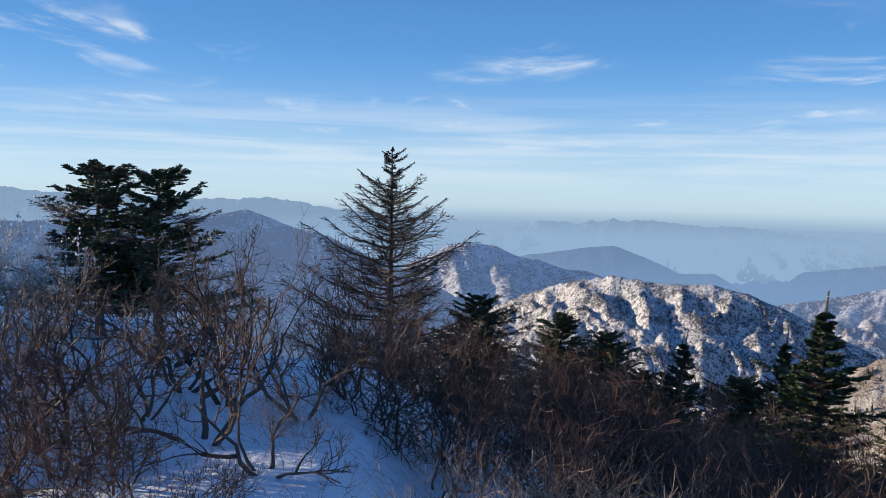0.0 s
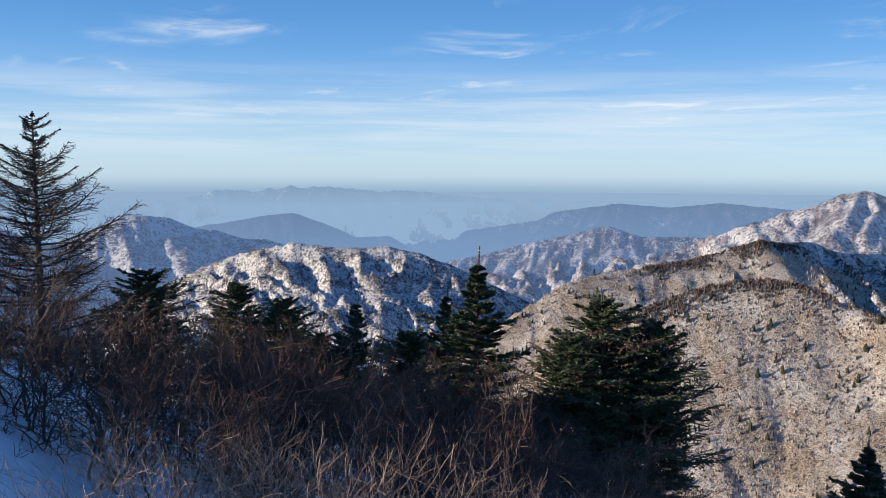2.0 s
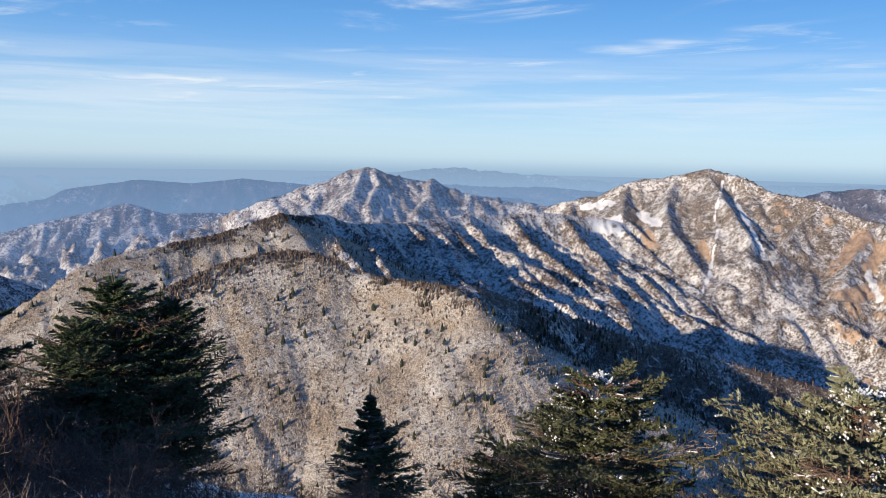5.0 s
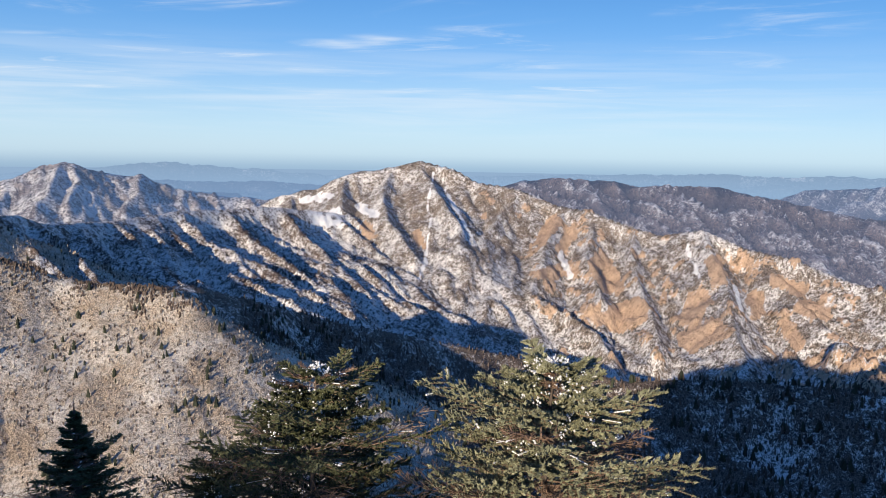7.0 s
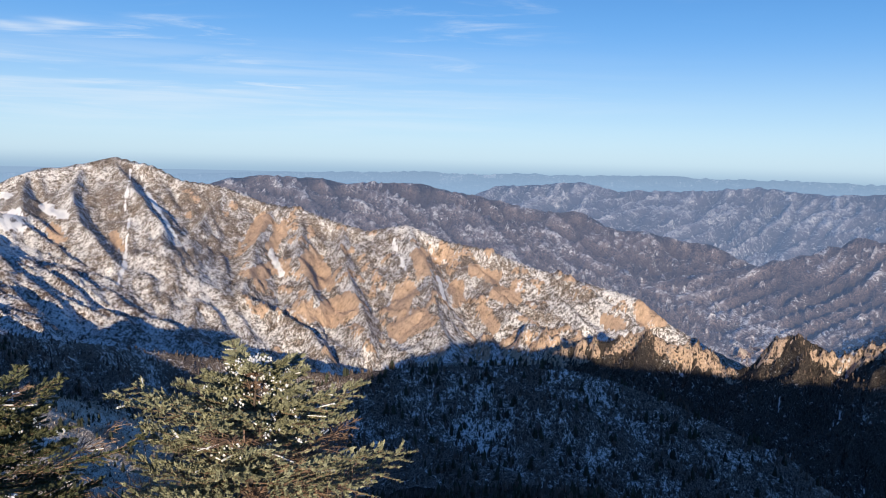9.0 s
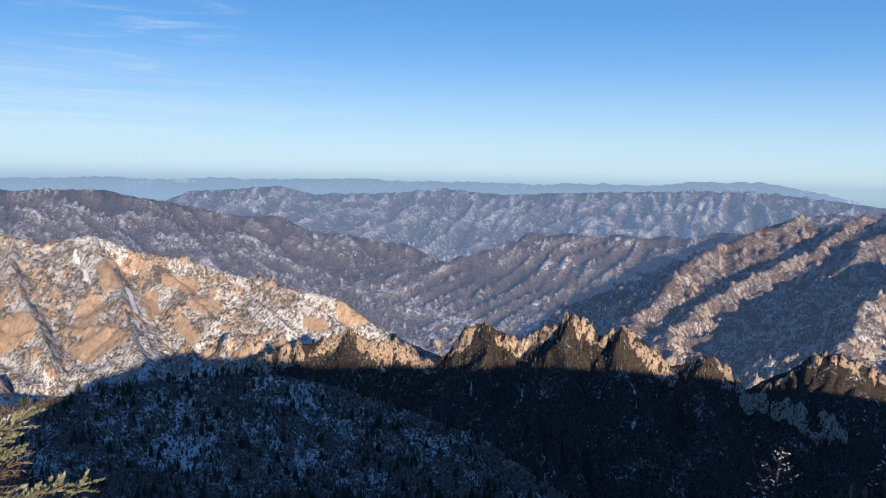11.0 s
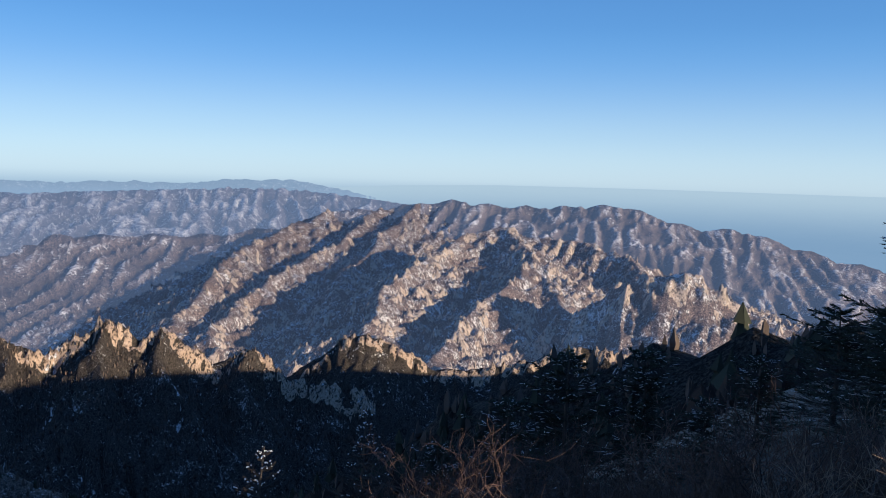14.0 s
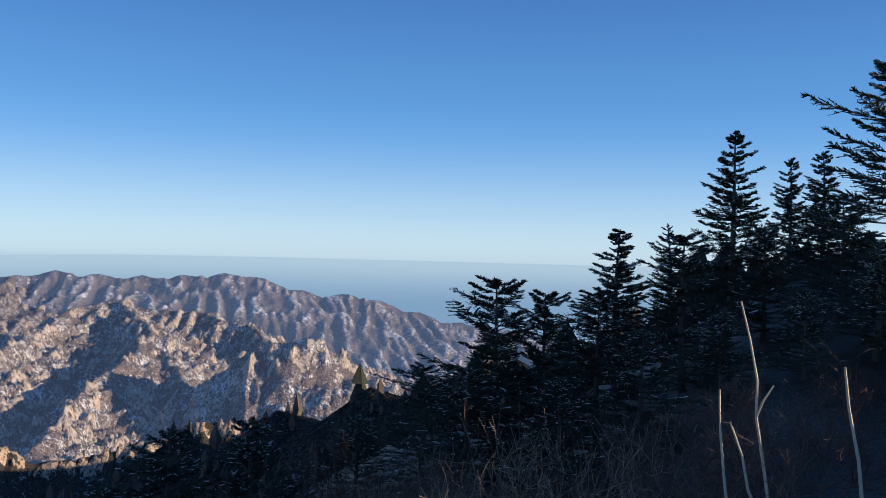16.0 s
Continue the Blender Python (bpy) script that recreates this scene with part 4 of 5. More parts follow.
def shrub(seed, height, stems=8, lean=0.35, levels=3, thick=0.012, kink=0.22, mat=None, kids=4, rime=0.0):
    """A gnarled leafless tree: crooked stems that fork again and again into thin twigs."""
    rng = random.Random(seed)
    root = new("bare_shrub")
    twigs, ice = Build(), Build()

    def grow(p, d, length, rad, level, wood):
        n_seg = 6 if level < 2 else 3
        pts = [p]
        for i in range(n_seg):
            d = (d + sway(rng, kink) + Vector((0, 0, 0.10))).normalized()
            pts.append(pts[-1] + d * length / n_seg)
        (wood if level == 0 else twigs).tube(pts, [rad * (1 - 0.72 * i / n_seg) for i in range(n_seg + 1)], 6 if level == 0 else 3)
        if rime and level >= 2 and rng.random() < rime:
            ice.lump(pts[-1], rng.uniform(0.012, 0.03), rng)
        if level >= levels:
            return
        for k in range(kids + (2 if level == 0 else 0)):
            q = rng.uniform(0.30, 1.0)
            i = min(int(q * n_seg), n_seg - 1)
            c = pts[i].lerp(pts[i + 1], q * n_seg - i)
            dd = (d * 0.75 + sway(rng, 0.75) + Vector((0, 0, 0.18))).normalized()
            grow(c, dd, length * rng.uniform(0.38, 0.62), rad * (1 - 0.7 * q) * 0.78 + 0.0016, level + 1, wood)

    for k in range(stems):
        a = k * 2 * math.pi / stems + rng.uniform(-0.4, 0.4)
        d = Vector((math.cos(a) * lean, math.sin(a) * lean, 1)).normalized()
        wood = Build()
        grow(Vector((math.cos(a) * 0.05, math.sin(a) * 0.05, -0.05)), d, height * rng.uniform(0.5, 0.8), thick * rng.uniform(0.7, 1.2), 0, wood)
        part("stem", wood, bark, root)
    part("twig_crown", twigs, mat or twig_mat, root, "fine bare twigs")["kind"] = "stuff"
    if ice.f:
        part("rime", ice, rime_mat, root, "white rime on the twig tips")["kind"] = "stuff"
    return root


def forked(seed, height, stems=6, mat=None, rad=0.0048, fork=0.36, wide=0.40):
    """A low leafless shrub of zigzag stems that fork every hand's width."""
    rng = random.Random(seed)
    root = new("bare_shrub")
    crown = Build()

    def grow(p, d, r, up, b):
        q = p + d * height * 0.062 * rng.uniform(0.6, 1.4)
        b.tube([p, p.lerp(q, 0.5) + sway(rng, 0.006), q], [r, r * 0.94, r * 0.88], 3)
        if q.z > height or up > 15:
            return
        grow(q, (d + sway(rng, 0.42) + Vector((0, 0, 0.14))).normalized(), max(r * 0.89, 0.0019), up + 1, b if up < 5 else crown)
        if rng.random() < fork + 0.20 * (up > 4):
            out = sway(rng, 1.0)
            out.z *= 0.5
            grow(q, (d * 0.55 + out * 0.95 + Vector((0, 0, 0.18))).normalized(), max(r * 0.72, 0.0017), up + 2, crown if up > 3 else b)

    for k in range(stems):
        a = rng.uniform(0, 6.283)
        base = Vector((math.cos(a), math.sin(a), 0)) * rng.uniform(0, wide)
        b = Build()
        grow(base + Vector((0, 0, -0.08)), Vector((math.cos(a) * 0.42, math.sin(a) * 0.42, 1)).normalized(), rad * rng.uniform(0.8, 1.3), 0, b)
        part("stem", b, bark, root)
    part("twig_crown", crown, mat or twig_mat, root, "zigzag forked twigs")["kind"] = "stuff"
    return root


EYES = {0: (0.32, -0.52), 2.5: (0.51, -0.55), 5: (0.68, -0.63), 8: (0.77, -0.75), 14: (0.74, -1.45), 16: (0.41, -1.35)}


def bearing_of(x, y):
    return math.degrees(math.atan2(x, y)), math.hypot(x, y)


def ground_z(x, y):
    a, r = bearing_of(x, y)
    return float(near_ground(a, r))


def spot(eye, az, dist):
    d = way(az)
    x, y = EYES[eye][0] + d.x * dist, EYES[eye][1] + d.y * dist
    return x, y


def stand(root, height, eye, az, dist, el=None, tall=None, turn=0.0, label="", group="", wide=1.0):
    """Puts a copy of root on the ground so that its top reaches the given height angle, or is tall metres high."""
    x, y = spot(eye, az, dist)
    z = ground_z(x, y)
    if el is not None:
        tall = max(0.3, dist * math.tan(radians(el)) - 0.04 - z)
    s = tall / height
    ob = copy_thing(root, pose(x, y, z - 0.03, 0, 0, turn))
    ob.scale = (s * wide, s * wide, s)
    if label:
        tagged(ob, label, "tree" if "fir" in ob.name else "shrub", group)
    return ob


def discard(root):
    for o in (*root.children_recursive, root):
        bpy.data.objects.remove(o)


rng = random.Random(11)
# firs beyond the thicket
green = [fir(1, 3.6, 1.25, 34, 0.14, rime=0.03, needles=17, power=0.62, ragged=0.28, rise=0.16, broad=0.30, shoots=12, leader=0.05), fir(2, 3.6, 0.95, 26, 0.20, rime=0.05, rise=0.22, leader=0.09, needles=17, ragged=0.25, power=0.95, broad=0.3), fir(3, 3.4, 1.45, 32, 0.14, power=0.55, needles=16, ragged=0.3, rise=0.18, broad=0.3, shoots=12)]
HIGH = (3.6, 3.6, 3.4)
FIRS = "firs on the east slope"
for kind, eye, az, dist, el, wide, label in (
        (2, 0, 2.8, 17.0, -6.6, 1.25, "dense green fir tree behind brown shrubs"),
        (0, 0, 8.7, 19.0, -7.2, 1.2, "small green fir tree with two tops"),
        (2, 0, 11.6, 19.0, -8.8, 1.1, "low bushy fir tree edged with frost"),
        (1, 0, 17.0, 17.0, -8.3, 1.25, "slender dark fir tree with tiered branches"),
        (1, 0, 23.2, 17.5, -7.6, 1.1, "thin dark fir tree with a frosted leader"),
        (1, 0, 25.4, 16.5, -5.1, 1.45, "tall dark fir tree with a bare leader"),
        (0, 2.5, 33.1, 15.5, -8.0, 1.3, "broad dark green fir tree on the slope"),
        (0, 2.5, 36.8, 15.8, -9.5, 0.95, "broad dark green fir tree beside another"),
        (2, 2.5, 31.0, 15.0, -11.3, 1.1, "spreading dark fir tree with low boughs"),
        (2, 0, 20.3, 18.0, -11.2, 1.2, "low dark fir tree among taller firs"),
        (0, 0, 14.2, 18.0, -10.8, 1.3, "low green fir tree among taller firs"),
        (1, 5, 49.6, 15.6, -16.2, 1.65, "small dark fir tree standing alone")):
    stand(green[kind], HIGH[kind], eye, az, dist, el, turn=az * 7, label=label, group=FIRS, wide=wide)
lit = [fir(5, 3.0, 1.7, 20, 0.10, rime=0.06, power=0.5, mat=half_lit_needle, needles=20, ragged=0.15, shoots=15, broad=0.34, crown=60),
       fir(6, 3.0, 2.0, 21, 0.08, rime=0.06, power=0.55, mat=sunlit_needle, needles=20, ragged=0.15, shoots=15, broad=0.34, crown=90)]
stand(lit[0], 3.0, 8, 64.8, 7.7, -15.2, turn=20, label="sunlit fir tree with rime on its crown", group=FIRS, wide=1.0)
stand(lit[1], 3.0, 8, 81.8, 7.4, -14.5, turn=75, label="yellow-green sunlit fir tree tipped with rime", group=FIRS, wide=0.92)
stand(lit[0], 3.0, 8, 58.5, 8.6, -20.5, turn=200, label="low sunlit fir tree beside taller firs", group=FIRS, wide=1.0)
# weathered firs on the snowy edge
worn = fir(8, 3.0, 1.05, 21, 0.18, power=0.4, start=0.18, ragged=0.35, rise=0.1, needles=20, shoots=15, broad=0.3)
stand(worn, 3.0, 0, -22.6, 11.5, 1.7, turn=10, label="weathered fir tree with flat ragged crown", wide=1.35)
stand(worn, 3.0, 0, -18.9, 11.5, 1.6, turn=130, label="weathered dark fir tree with ragged top", wide=1.15)
bare_fir = fir(9, 5.2, 2.15, 24, 0.12, dead=True, shoots=15, start=0.05, ragged=0.3, rise=0.0)
stand(bare_fir, 5.2, 0, -3.6, 16.8, 3.46, turn=40, label="tall leafless grey fir with upswept branches")
# shaded firs on the south side, needles and limbs coloured darker to deepen the shade
frosty = [fir(12, 3.2, 1.35, 17, 0.22, rime=0.25, power=0.5, ragged=0.3, rise=0.1, needles=14, mat=shade_needle, wood=dark_bark), fir(13, 3.2, 1.0, 20, 0.15, rime=0.6, ragged=0.2, rise=0.1, needles=14, mat=shade_needle, wood=dark_bark)]
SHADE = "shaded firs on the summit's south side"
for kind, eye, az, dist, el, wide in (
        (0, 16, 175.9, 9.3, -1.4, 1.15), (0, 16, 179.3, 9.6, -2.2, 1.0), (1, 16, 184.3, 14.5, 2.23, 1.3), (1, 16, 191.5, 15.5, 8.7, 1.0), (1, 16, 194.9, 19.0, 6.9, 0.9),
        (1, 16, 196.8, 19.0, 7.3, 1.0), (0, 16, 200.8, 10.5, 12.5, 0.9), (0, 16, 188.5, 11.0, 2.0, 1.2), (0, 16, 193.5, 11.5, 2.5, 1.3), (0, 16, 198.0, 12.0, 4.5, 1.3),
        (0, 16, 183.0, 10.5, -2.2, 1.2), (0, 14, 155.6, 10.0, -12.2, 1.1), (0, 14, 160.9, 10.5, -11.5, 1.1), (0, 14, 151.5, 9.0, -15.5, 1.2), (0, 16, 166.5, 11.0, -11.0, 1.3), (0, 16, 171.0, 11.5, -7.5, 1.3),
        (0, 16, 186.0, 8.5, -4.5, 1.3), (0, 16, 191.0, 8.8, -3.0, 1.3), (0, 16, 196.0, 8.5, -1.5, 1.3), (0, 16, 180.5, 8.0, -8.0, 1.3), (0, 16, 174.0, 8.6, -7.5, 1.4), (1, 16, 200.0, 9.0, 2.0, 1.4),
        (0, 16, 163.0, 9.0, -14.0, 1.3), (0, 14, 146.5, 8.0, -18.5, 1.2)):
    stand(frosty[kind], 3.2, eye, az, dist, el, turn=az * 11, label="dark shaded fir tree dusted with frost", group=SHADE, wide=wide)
frost_dead = fir(15, 2.6, 0.8, 14, 0.2, rime=0.2, dead=True, shoots=8)
stand(frost_dead, 2.6, 14, 141.4, 7.0, -16.3, turn=15, label="bare frosted young fir in the shade", group=SHADE)
stand(frost_dead, 2.6, 14, 134.4, 6.5, -18.7, turn=85, label="bare frosted young fir in the shade", group=SHADE)
stand(frost_dead, 2.6, 16, 187.3, 14.0, 2.7, turn=200, label="bare frosted fir beside green firs", group=SHADE)
for o in (*green, *lit, worn, bare_fir, *frosty, frost_dead):
    discard(o)

# bare shrubs
# the thicket's inner shade is put into dark twigs, sunlight into tan ones
dark_twig = plant_material("dark_twig", (0.014, 0.009, 0.007), (0.13, 0.072, 0.054))
tan_twig = plant_material("tan_twig", (0.05, 0.029, 0.021), (0.50, 0.35, 0.245))
brown_twig = plant_material("red_brown_twig", (0.022, 0.013, 0.010), (0.24, 0.135, 0.095))
filler = [shrub(21 + k, 1.6, 6, 0.60, 3, 0.011, 0.58, mat=(dark_twig, brown_twig, brown_twig)[k], kids=4) for k in range(3)]
pale = [forked(41 + k, 1.5, 3, tan_twig, fork=0.26, wide=0.40) for k in range(5)]
gnarl = [shrub(31 + k, 2.4, 4, 0.85, 4, 0.030, 0.42, kids=3, mat=(brown_twig, twig_mat, dark_twig)[k]) for k in range(3)]
frosted = shrub(37, 2.2, 4, 0.5, 3, 0.020, 0.34, mat=pale_twig, kids=5, rime=0.6)
TOPS = ((-40, -27, -15, -7, -3, 5, 13, 20, 27, 33, 37, 44, 52, 62), (-2.5, -2.0, -3.5, -6.0, -9.4, -11.0, -12.6, -14.2, -15.9, -18.6, -20.8, -22.6, -23.4, -25))
for k in range(100):
    az, dist = rng.uniform(-6, 58), rng.uniform(6.2, 14.0)
    top = float(np.interp(az, *TOPS)) + rng.uniform(-1.8, 0.5)
    stand(filler[k % 3], 1.35, 2.5, az, dist, top, turn=rng.uniform(0, 360), label="dark leafless shrub with tangled twigs", group="thicket", wide=rng.uniform(0.9, 1.3))
for k in range(32):
    az, dist = rng.uniform(-6, 52), 3.4 + 3.6 * rng.random() ** 1.3
    top = float(np.interp(az, *TOPS)) - 1.0 - rng.uniform(0.0, 7.0)
    stand(pale[k % 5], 1.45, 2.5, az, dist, top, turn=rng.uniform(0, 360), label="bare tan shrub with zigzag forked twigs", group="thicket", wide=rng.uniform(0.9, 1.2))
for az, dist, el, kind in ((-27.5, 8.5, -2.6, 1), (-17.5, 7.9, -1.2, 1), (-14.5, 7.6, -1.0, 2), (-25, 5.2, -5.5, 2), (-9.5, 7.0, -4.0, 1), (-29.5, 5.0, -5, 0), (-20, 6.4, -4.2, 1), (-6.5, 8.2, -6.0, 2), (-12, 5.0, -7.5, 0), (-22.5, 7.5, -3.5, 0), (-26.5, 6.6, -4.0, 1), (-16.0, 5.8, -2.2, 0), (-18.5, 9.2, -0.6, 1)):
    stand(gnarl[kind], 2.2, 0, az, dist, el, turn=az * 31, label="gnarled dark bare tree in the snow", group="gnarled trees", wide=1.1)
for az, dist, el in ((-28.5, 10.0, -1.8), (-26.0, 10.5, -2.6), (-30.5, 9.0, -2.2)):
    stand(frosted, 2.0, 0, az, dist, el, turn=az * 17, label="pale bare tree white with hoarfrost", group="frosted trees")
for k in range(4):
    az, dist = rng.uniform(-31, -5), rng.uniform(4.2, 9.0)
    stand(filler[k % 3], 1.35, 0, az, dist, rng.uniform(-14, -6) + max(0.0, dist - 6.5), turn=rng.uniform(0, 360), label="dark bare shrub standing in snow", group="snowy thicket", wide=1.1)
for k in range(6):
    az, dist = rng.uniform(-30, -8), rng.uniform(4.2, 7.0)
    stand(pale[k % 5], 1.45, 0, az, dist, rng.uniform(-13, -8), turn=rng.uniform(0, 360), label="bare tan shrub standing in snow", group="snowy thicket", wide=1.1)
for k in range(38):
    az, dist = rng.uniform(140, 202), rng.uniform(4.5, 9.0)
    top = float(np.interp(az, (128, 145, 158, 166, 173, 185, 199), (-22, -20, -17, -15, -12.5, -9, -6))) + rng.uniform(-3, 0.5)
    stand((filler if k % 9 else pale)[k % 3], 1.35, 16, az, dist, top, turn=rng.uniform(0, 360), label="bare shrub in the shade of firs", group="south thicket", wide=1.0)
for k in range(14):
    az, dist = rng.uniform(186, 203), rng.uniform(5.6, 8.5)
    stand(filler[k % 3], 1.35, 16, az, dist, rng.uniform(-13, -8), turn=rng.uniform(0, 360), label="dark bare shrub under shaded firs", group="south thicket", wide=1.3)
for k in range(26):
    az, dist = rng.uniform(146, 178), rng.uniform(5.0, 10.0)
    top = float(np.interp(az, (146, 160, 170, 178), (-19, -17, -14.5, -12))) + rng.uniform(-2.5, 0.5)
    stand(filler[k % 3], 1.35, 16, az, dist, top, turn=rng.uniform(0, 360), label="dark bare shrub on the shaded slope", group="south thicket", wide=1.5)
for k, (az, dist, el) in enumerate(((178.5, 5.2, -9.0), (181.5, 5.0, -8.5), (174.5, 4.6, -12.0), (170.5, 4.8, -14.0), (185.5, 5.4, -8.0))):
    stand(pale[k % 5], 1.45, 16, az, dist, el, turn=az * 13, label="pale bare shrub in front of shaded firs", group="south thicket", wide=0.9)
for az, dist, el, kind in ((-29.0, 3.7, -12.0, 0), (-25.5, 4.0, -13.0, 1), (-21.0, 3.6, -15.0, 1), (-16.5, 4.2, -15.5, 1)):
    stand(filler[kind], 1.35, 0, az, dist, el, turn=az * 19, label="brown bare shrub at the edge of the path", group="snowy thicket", wide=1.1)
for o in (*filler, *pale, *gnarl, frosted):
    discard(o)


def sapling(name_label, eye, dist, line, fork=None, rad=0.011):
    """A single pale stem through points given as bearing and height angle, with one side branch."""
    e = EYES[eye]
    pts = [Vector((e[0], e[1], -0.01)) + way(a, q) * (dist / math.cos(radians(q))) for a, q in line]
    root = new("sapling")
    root.location = pts[-1]
    b = Build()
    b.tube([q - pts[-1] for q in pts], [rad * (0.55 + 0.6 * i / (len(pts) - 1)) for i in range(len(pts))], 6)
    part("stem", b, pale_twig, root)
    if fork:
        i, a, q = fork
        tip = Vector((e[0], e[1], -0.01)) + way(a, q) * (dist / math.cos(radians(q)))
        f = Build()
        f.tube([pts[i] - pts[-1], (pts[i] + tip) / 2 - pts[-1] + Vector((0.01, 0, 0)), tip - pts[-1]], [rad * 0.8, rad * 0.7, rad * 0.5], 5)
        part("branch", f, pale_twig, root)
    return tagged(root, name_label, "sapling", "pale stems")


sapling("pale sunlit bare stem with one side branch", 16, 4.6, ((192.1, -2.6), (192.7, -5.0), (193.2, -7.6), (193.2, -10.0), (193.8, -13.5), (194.4, -17.5), (194.6, -21.0)), (3, 194.2, -7.9), 0.0085)
sapling("pale sunlit leaning stem of a young shrub", 16, 4.5, ((190.9, -8.4), (191.0, -11.0), (191.3, -13.8), (191.8, -17.5), (192.0, -21.0)), None, 0.0085)
sapling("thin pale curving stem of a young shrub", 16, 4.5, ((191.6, -10.4), (192.4, -12.5), (192.8, -14.5), (194.0, -17.2), (194.4, -20.5)), None, 0.009)
sapling("long pale sunlit stem standing by firs", 16, 4.7, ((198.3, -6.4), (198.6, -9.0), (199.2, -12.0), (199.5, -15.0), (200.6, -18.0), (201.0, -21.0)), None, 0.011)

# a rock with a cap of snow at the edge of the path
rb = bmesh.new()
bmesh.ops.create_icosphere(rb, subdivisions=4, radius=0.5)
for v in rb.verts:
    c = v.co.copy()
    v.co *= 1 + 0.28 * noise.noise(c * 2.3) + 0.10 * noise.noise(c * 6.0)
    v.co.z *= 0.55
rock_me = bpy.data.meshes.new("boulder")
rb.to_mesh(rock_me)
rb.free()
boulder = new("boulder")
bx, by = spot(0, -27.0, 4.6)
boulder.location = (bx, by, ground_z(bx, by) - 0.20)
part("stone", rock_me, rock_mat, boulder)
cap = bmesh.new()
bmesh.ops.create_icosphere(cap, subdivisions=3, radius=0.2)
for v in cap.verts:
    v.co *= 1 + 0.2 * noise.noise(v.co * 4)
    v.co.z = v.co.z * 0.22 + 0.22
cap_me = bpy.data.meshes.new("snow_cap")
cap.to_mesh(cap_me)
cap.free()
cap_ob = part("snow_cap", cap_me, rime_mat, boulder, "small cap of white snow")
cap_ob.location = (0.16, -0.05, 0.05)
tagged(boulder, "dark summit boulder with a cap of snow", "boulder")

# ---- woods on the slopes ----


def scatter(name, label, keys, count, az_span, r_span, mat, tall, wide, sides, seed, crest=None):
    """Many small trees on the named slopes, joined: each a ragged spindle or a stack of two skirts."""
    gen_ = np.random.default_rng(seed)
    ids = [k for k, g in enumerate(RIDGES) if g["name"] in keys] + ([-1] if "ground" in keys else [])
    a = gen_.uniform(*az_span, count * 4)
    r = np.sqrt(gen_.uniform(r_span[0] ** 2, r_span[1] ** 2, count * 4))
    i, j = np.searchsorted(az_list, a) - 1, np.searchsorted(r_list, r) - 1
    x, y = r * np.sin(np.radians(a)), r * np.cos(np.radians(a))
    keep = np.isin(WHO[i, j], ids) & (fbm(x / 30, y / 30, 3, seed) > -0.35 + gen_.uniform(-0.3, 0.3, len(a)))
    if crest:
        # only a band along that ridge's crest
        ca, _, cd = crest_of(next(g for g in RIDGES if g["name"] == crest[0]))
        lx, ly = cd * np.sin(np.radians(ca)), cd * np.cos(np.radians(ca))
        for k in range(len(ca) - 1):
            ex, ey = lx[k + 1] - lx[k], ly[k + 1] - ly[k]
            t = np.clip(((x - lx[k]) * ex + (y - ly[k]) * ey) / (ex * ex + ey * ey), 0, 1)
            gap = np.hypot(x - lx[k] - t * ex, y - ly[k] - t * ey)
            nearest = gap if k == 0 else np.minimum(nearest, gap)
        keep &= nearest < crest[1] * (0.55 + 0.5 * fbm(x / 25, y / 25, 2, seed + 5)) * gen_.uniform(0.0, 1.5, len(a))
    a, r, i, j, x, y = (q[keep][:count] for q in (a, r, i, j, x, y))
    f = (r - r_list[j]) / (r_list[j + 1] - r_list[j])
    h = (a - az_list[i]) / (az_list[i + 1] - az_list[i])
    z = (ZZ[i, j] * (1 - f) + ZZ[i, j + 1] * f) * (1 - h) + (ZZ[i + 1, j] * (1 - f) + ZZ[i + 1, j + 1] * f) * h
    m = len(a)
    size = gen_.uniform(0.55, 1.25, m)
    levels = ((0.0, 0.5), (0.35, 1.0), (0.7, 0.6), (1.0, 0.02)) if sides == 3 else ((0.02, 1.0), (0.5, 0.45), (0.48, 0.75), (1.0, 0.02))
    rings = []
    turn = gen_.uniform(0, 6.28, m)
    for lz, lr in levels:
        for q in range(sides):
            t = turn + 2 * np.pi * q / sides
            rad = wide * lr * size * gen_.uniform(0.6, 1.4, m)
            rings.append(np.stack([x + np.cos(t) * rad, y + np.sin(t) * rad, z - 0.1 + tall * size * (lz + gen_.uniform(-0.06, 0.06, m))], -1))
    nv = len(rings)
    verts = np.stack(rings, 1).reshape(-1, 3)
    one = [(l * sides + q, l * sides + (q + 1) % sides, (l + 1) * sides + (q + 1) % sides, (l + 1) * sides + q) for l in range(len(levels) - 1) for q in range(sides)]
    faces = (np.arange(m)[:, None, None] * nv + np.array(one)[None]).reshape(-1, 4)
    ob = polar_mesh(name, verts, faces, mat, {}, False)
    return tagged(ob, label, "trees", kind="stuff")


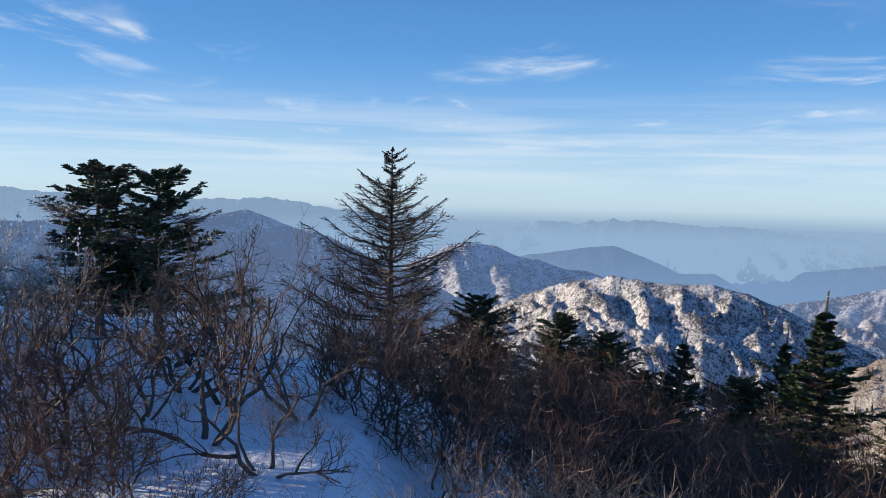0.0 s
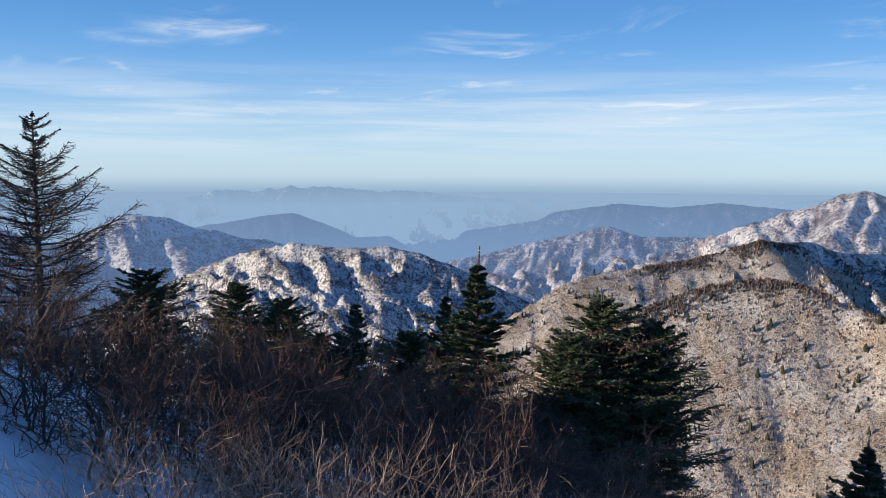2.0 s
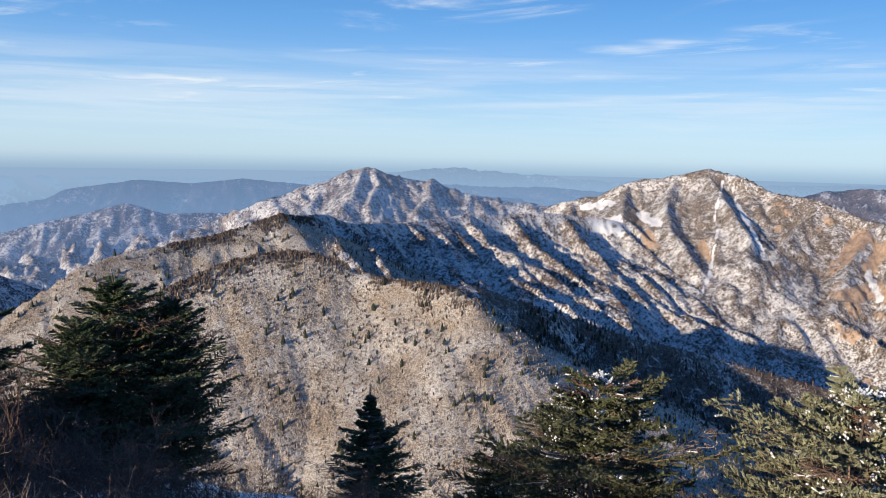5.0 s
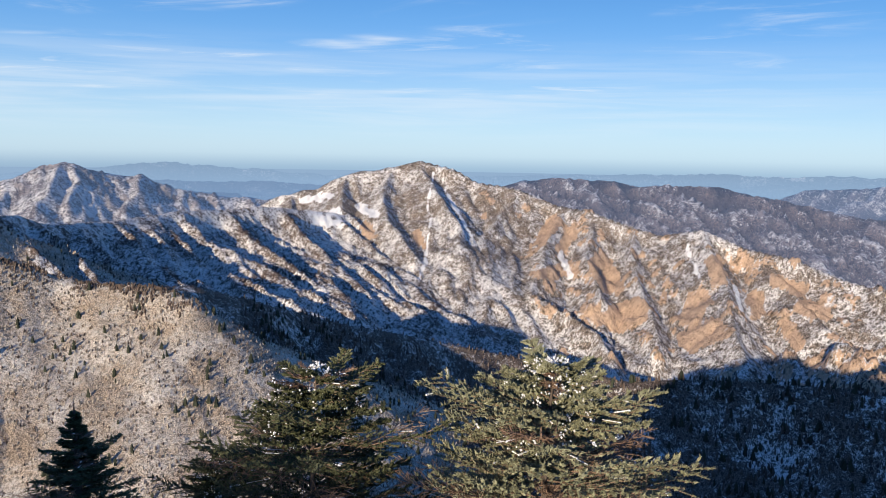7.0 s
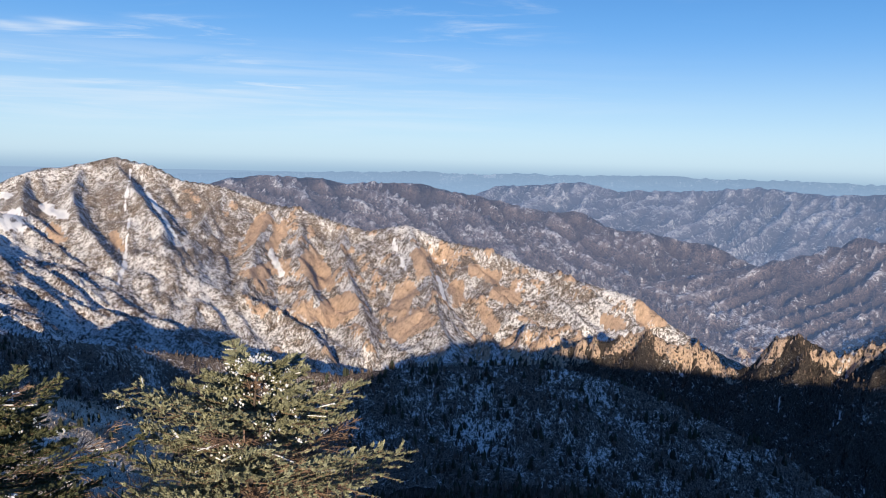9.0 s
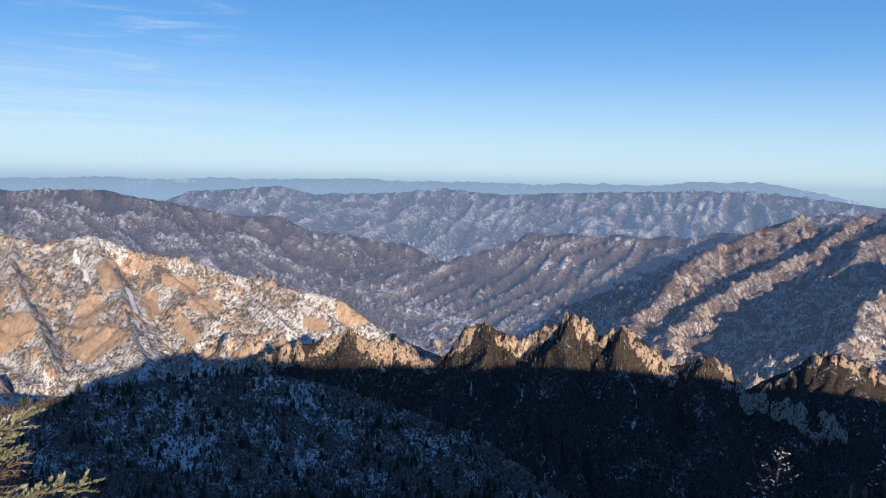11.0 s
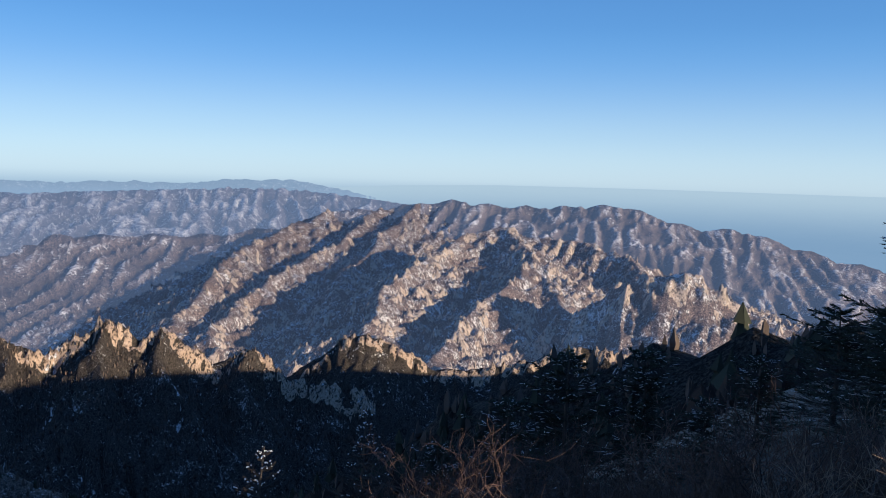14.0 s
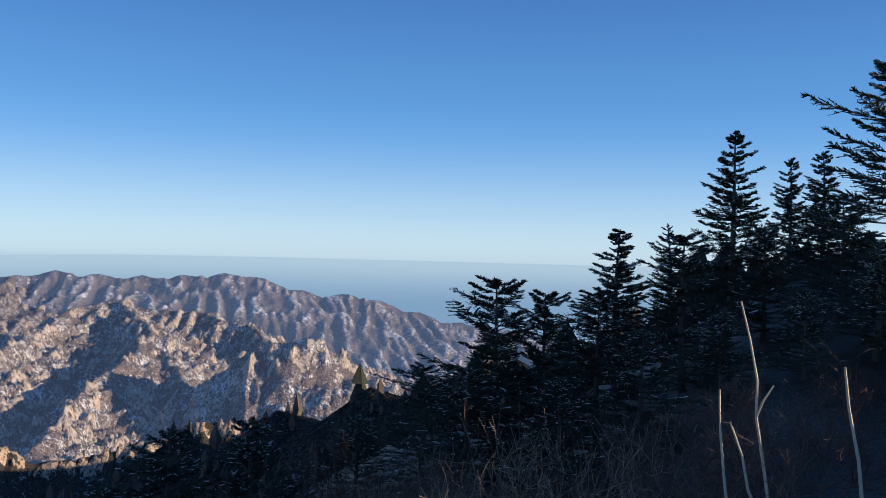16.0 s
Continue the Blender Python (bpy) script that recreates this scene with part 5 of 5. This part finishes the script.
frost_wood = plant_material("frosted_wood", (0.15, 0.115, 0.085), (0.48, 0.43, 0.37), 0.9, 2.0)
bare_wood = plant_material("bare_wood", (0.045, 0.033, 0.027), (0.17, 0.125, 0.10), 0.9, 2.0)
brush_wood = plant_material("brush_wood", (0.018, 0.013, 0.011), (0.085, 0.058, 0.044), 0.9, 2.0)
far_fir = plant_material("slope_firs", (0.014, 0.018, 0.012), (0.05, 0.055, 0.032), 0.8, 2.0)
scatter("frosted_trees", "frosted bare trees covering the sunlit ridge", ("sunlit_ridge_front", "sunlit_ridge_back"), 13000, (24, 90), (250, 900), frost_wood, 1.5, 0.38, 3, 1)
scatter("brown_trees", "bare brown trees on the sunlit ridge", ("sunlit_ridge_front", "sunlit_ridge_back"), 11000, (24, 90), (250, 900), bare_wood, 1.6, 0.42, 3, 2)
scatter("slope_firs", "small dark firs scattered over the slopes", ("sunlit_ridge_front", "sunlit_ridge_back", "wooded_spur"), 1300, (24, 118), (250, 800), far_fir, 4.2, 1.1, 5, 3)
scatter("shaded_trees", "bare trees in the shaded gullies", ("wooded_spur", "wooded_descent", "summit_shoulder", "ground", "rock_teeth"), 18000, (60, 190), (70, 800), bare_wood, 3.4, 0.7, 3, 4)
scatter("shaded_firs", "dark firs in the shaded gullies", ("wooded_spur", "wooded_descent", "summit_shoulder", "ground"), 3500, (60, 190), (60, 600), far_fir, 4.5, 1.2, 5, 5)
scatter("slope_brush", "low bare brush on the summit's slopes", ("ground", "summit_shoulder", "summit_crest"), 14000, (48, 205), (24, 90), brush_wood, 1.0, 0.32, 3, 6)
scatter("low_firs", "low dark firs on the summit's slopes", ("ground", "summit_shoulder", "summit_crest"), 500, (60, 205), (18, 90), far_fir, 2.0, 0.8, 5, 7)
scatter("crest_woods", "brown bare woods along the crest of the ridge", ("sunlit_ridge_front", "sunlit_ridge_back", "wooded_descent"), 14000, (28, 60), (400, 540), bare_wood, 1.9, 0.6, 3, 8, ("sunlit_ridge_front", 12))
scatter("back_crest_woods", "dark bare woods on the farther crest", ("sunlit_ridge_back", "ribbed_flank"), 12000, (36, 50), (600, 800), bare_wood, 2.2, 0.7, 3, 9, ("sunlit_ridge_back", 11))
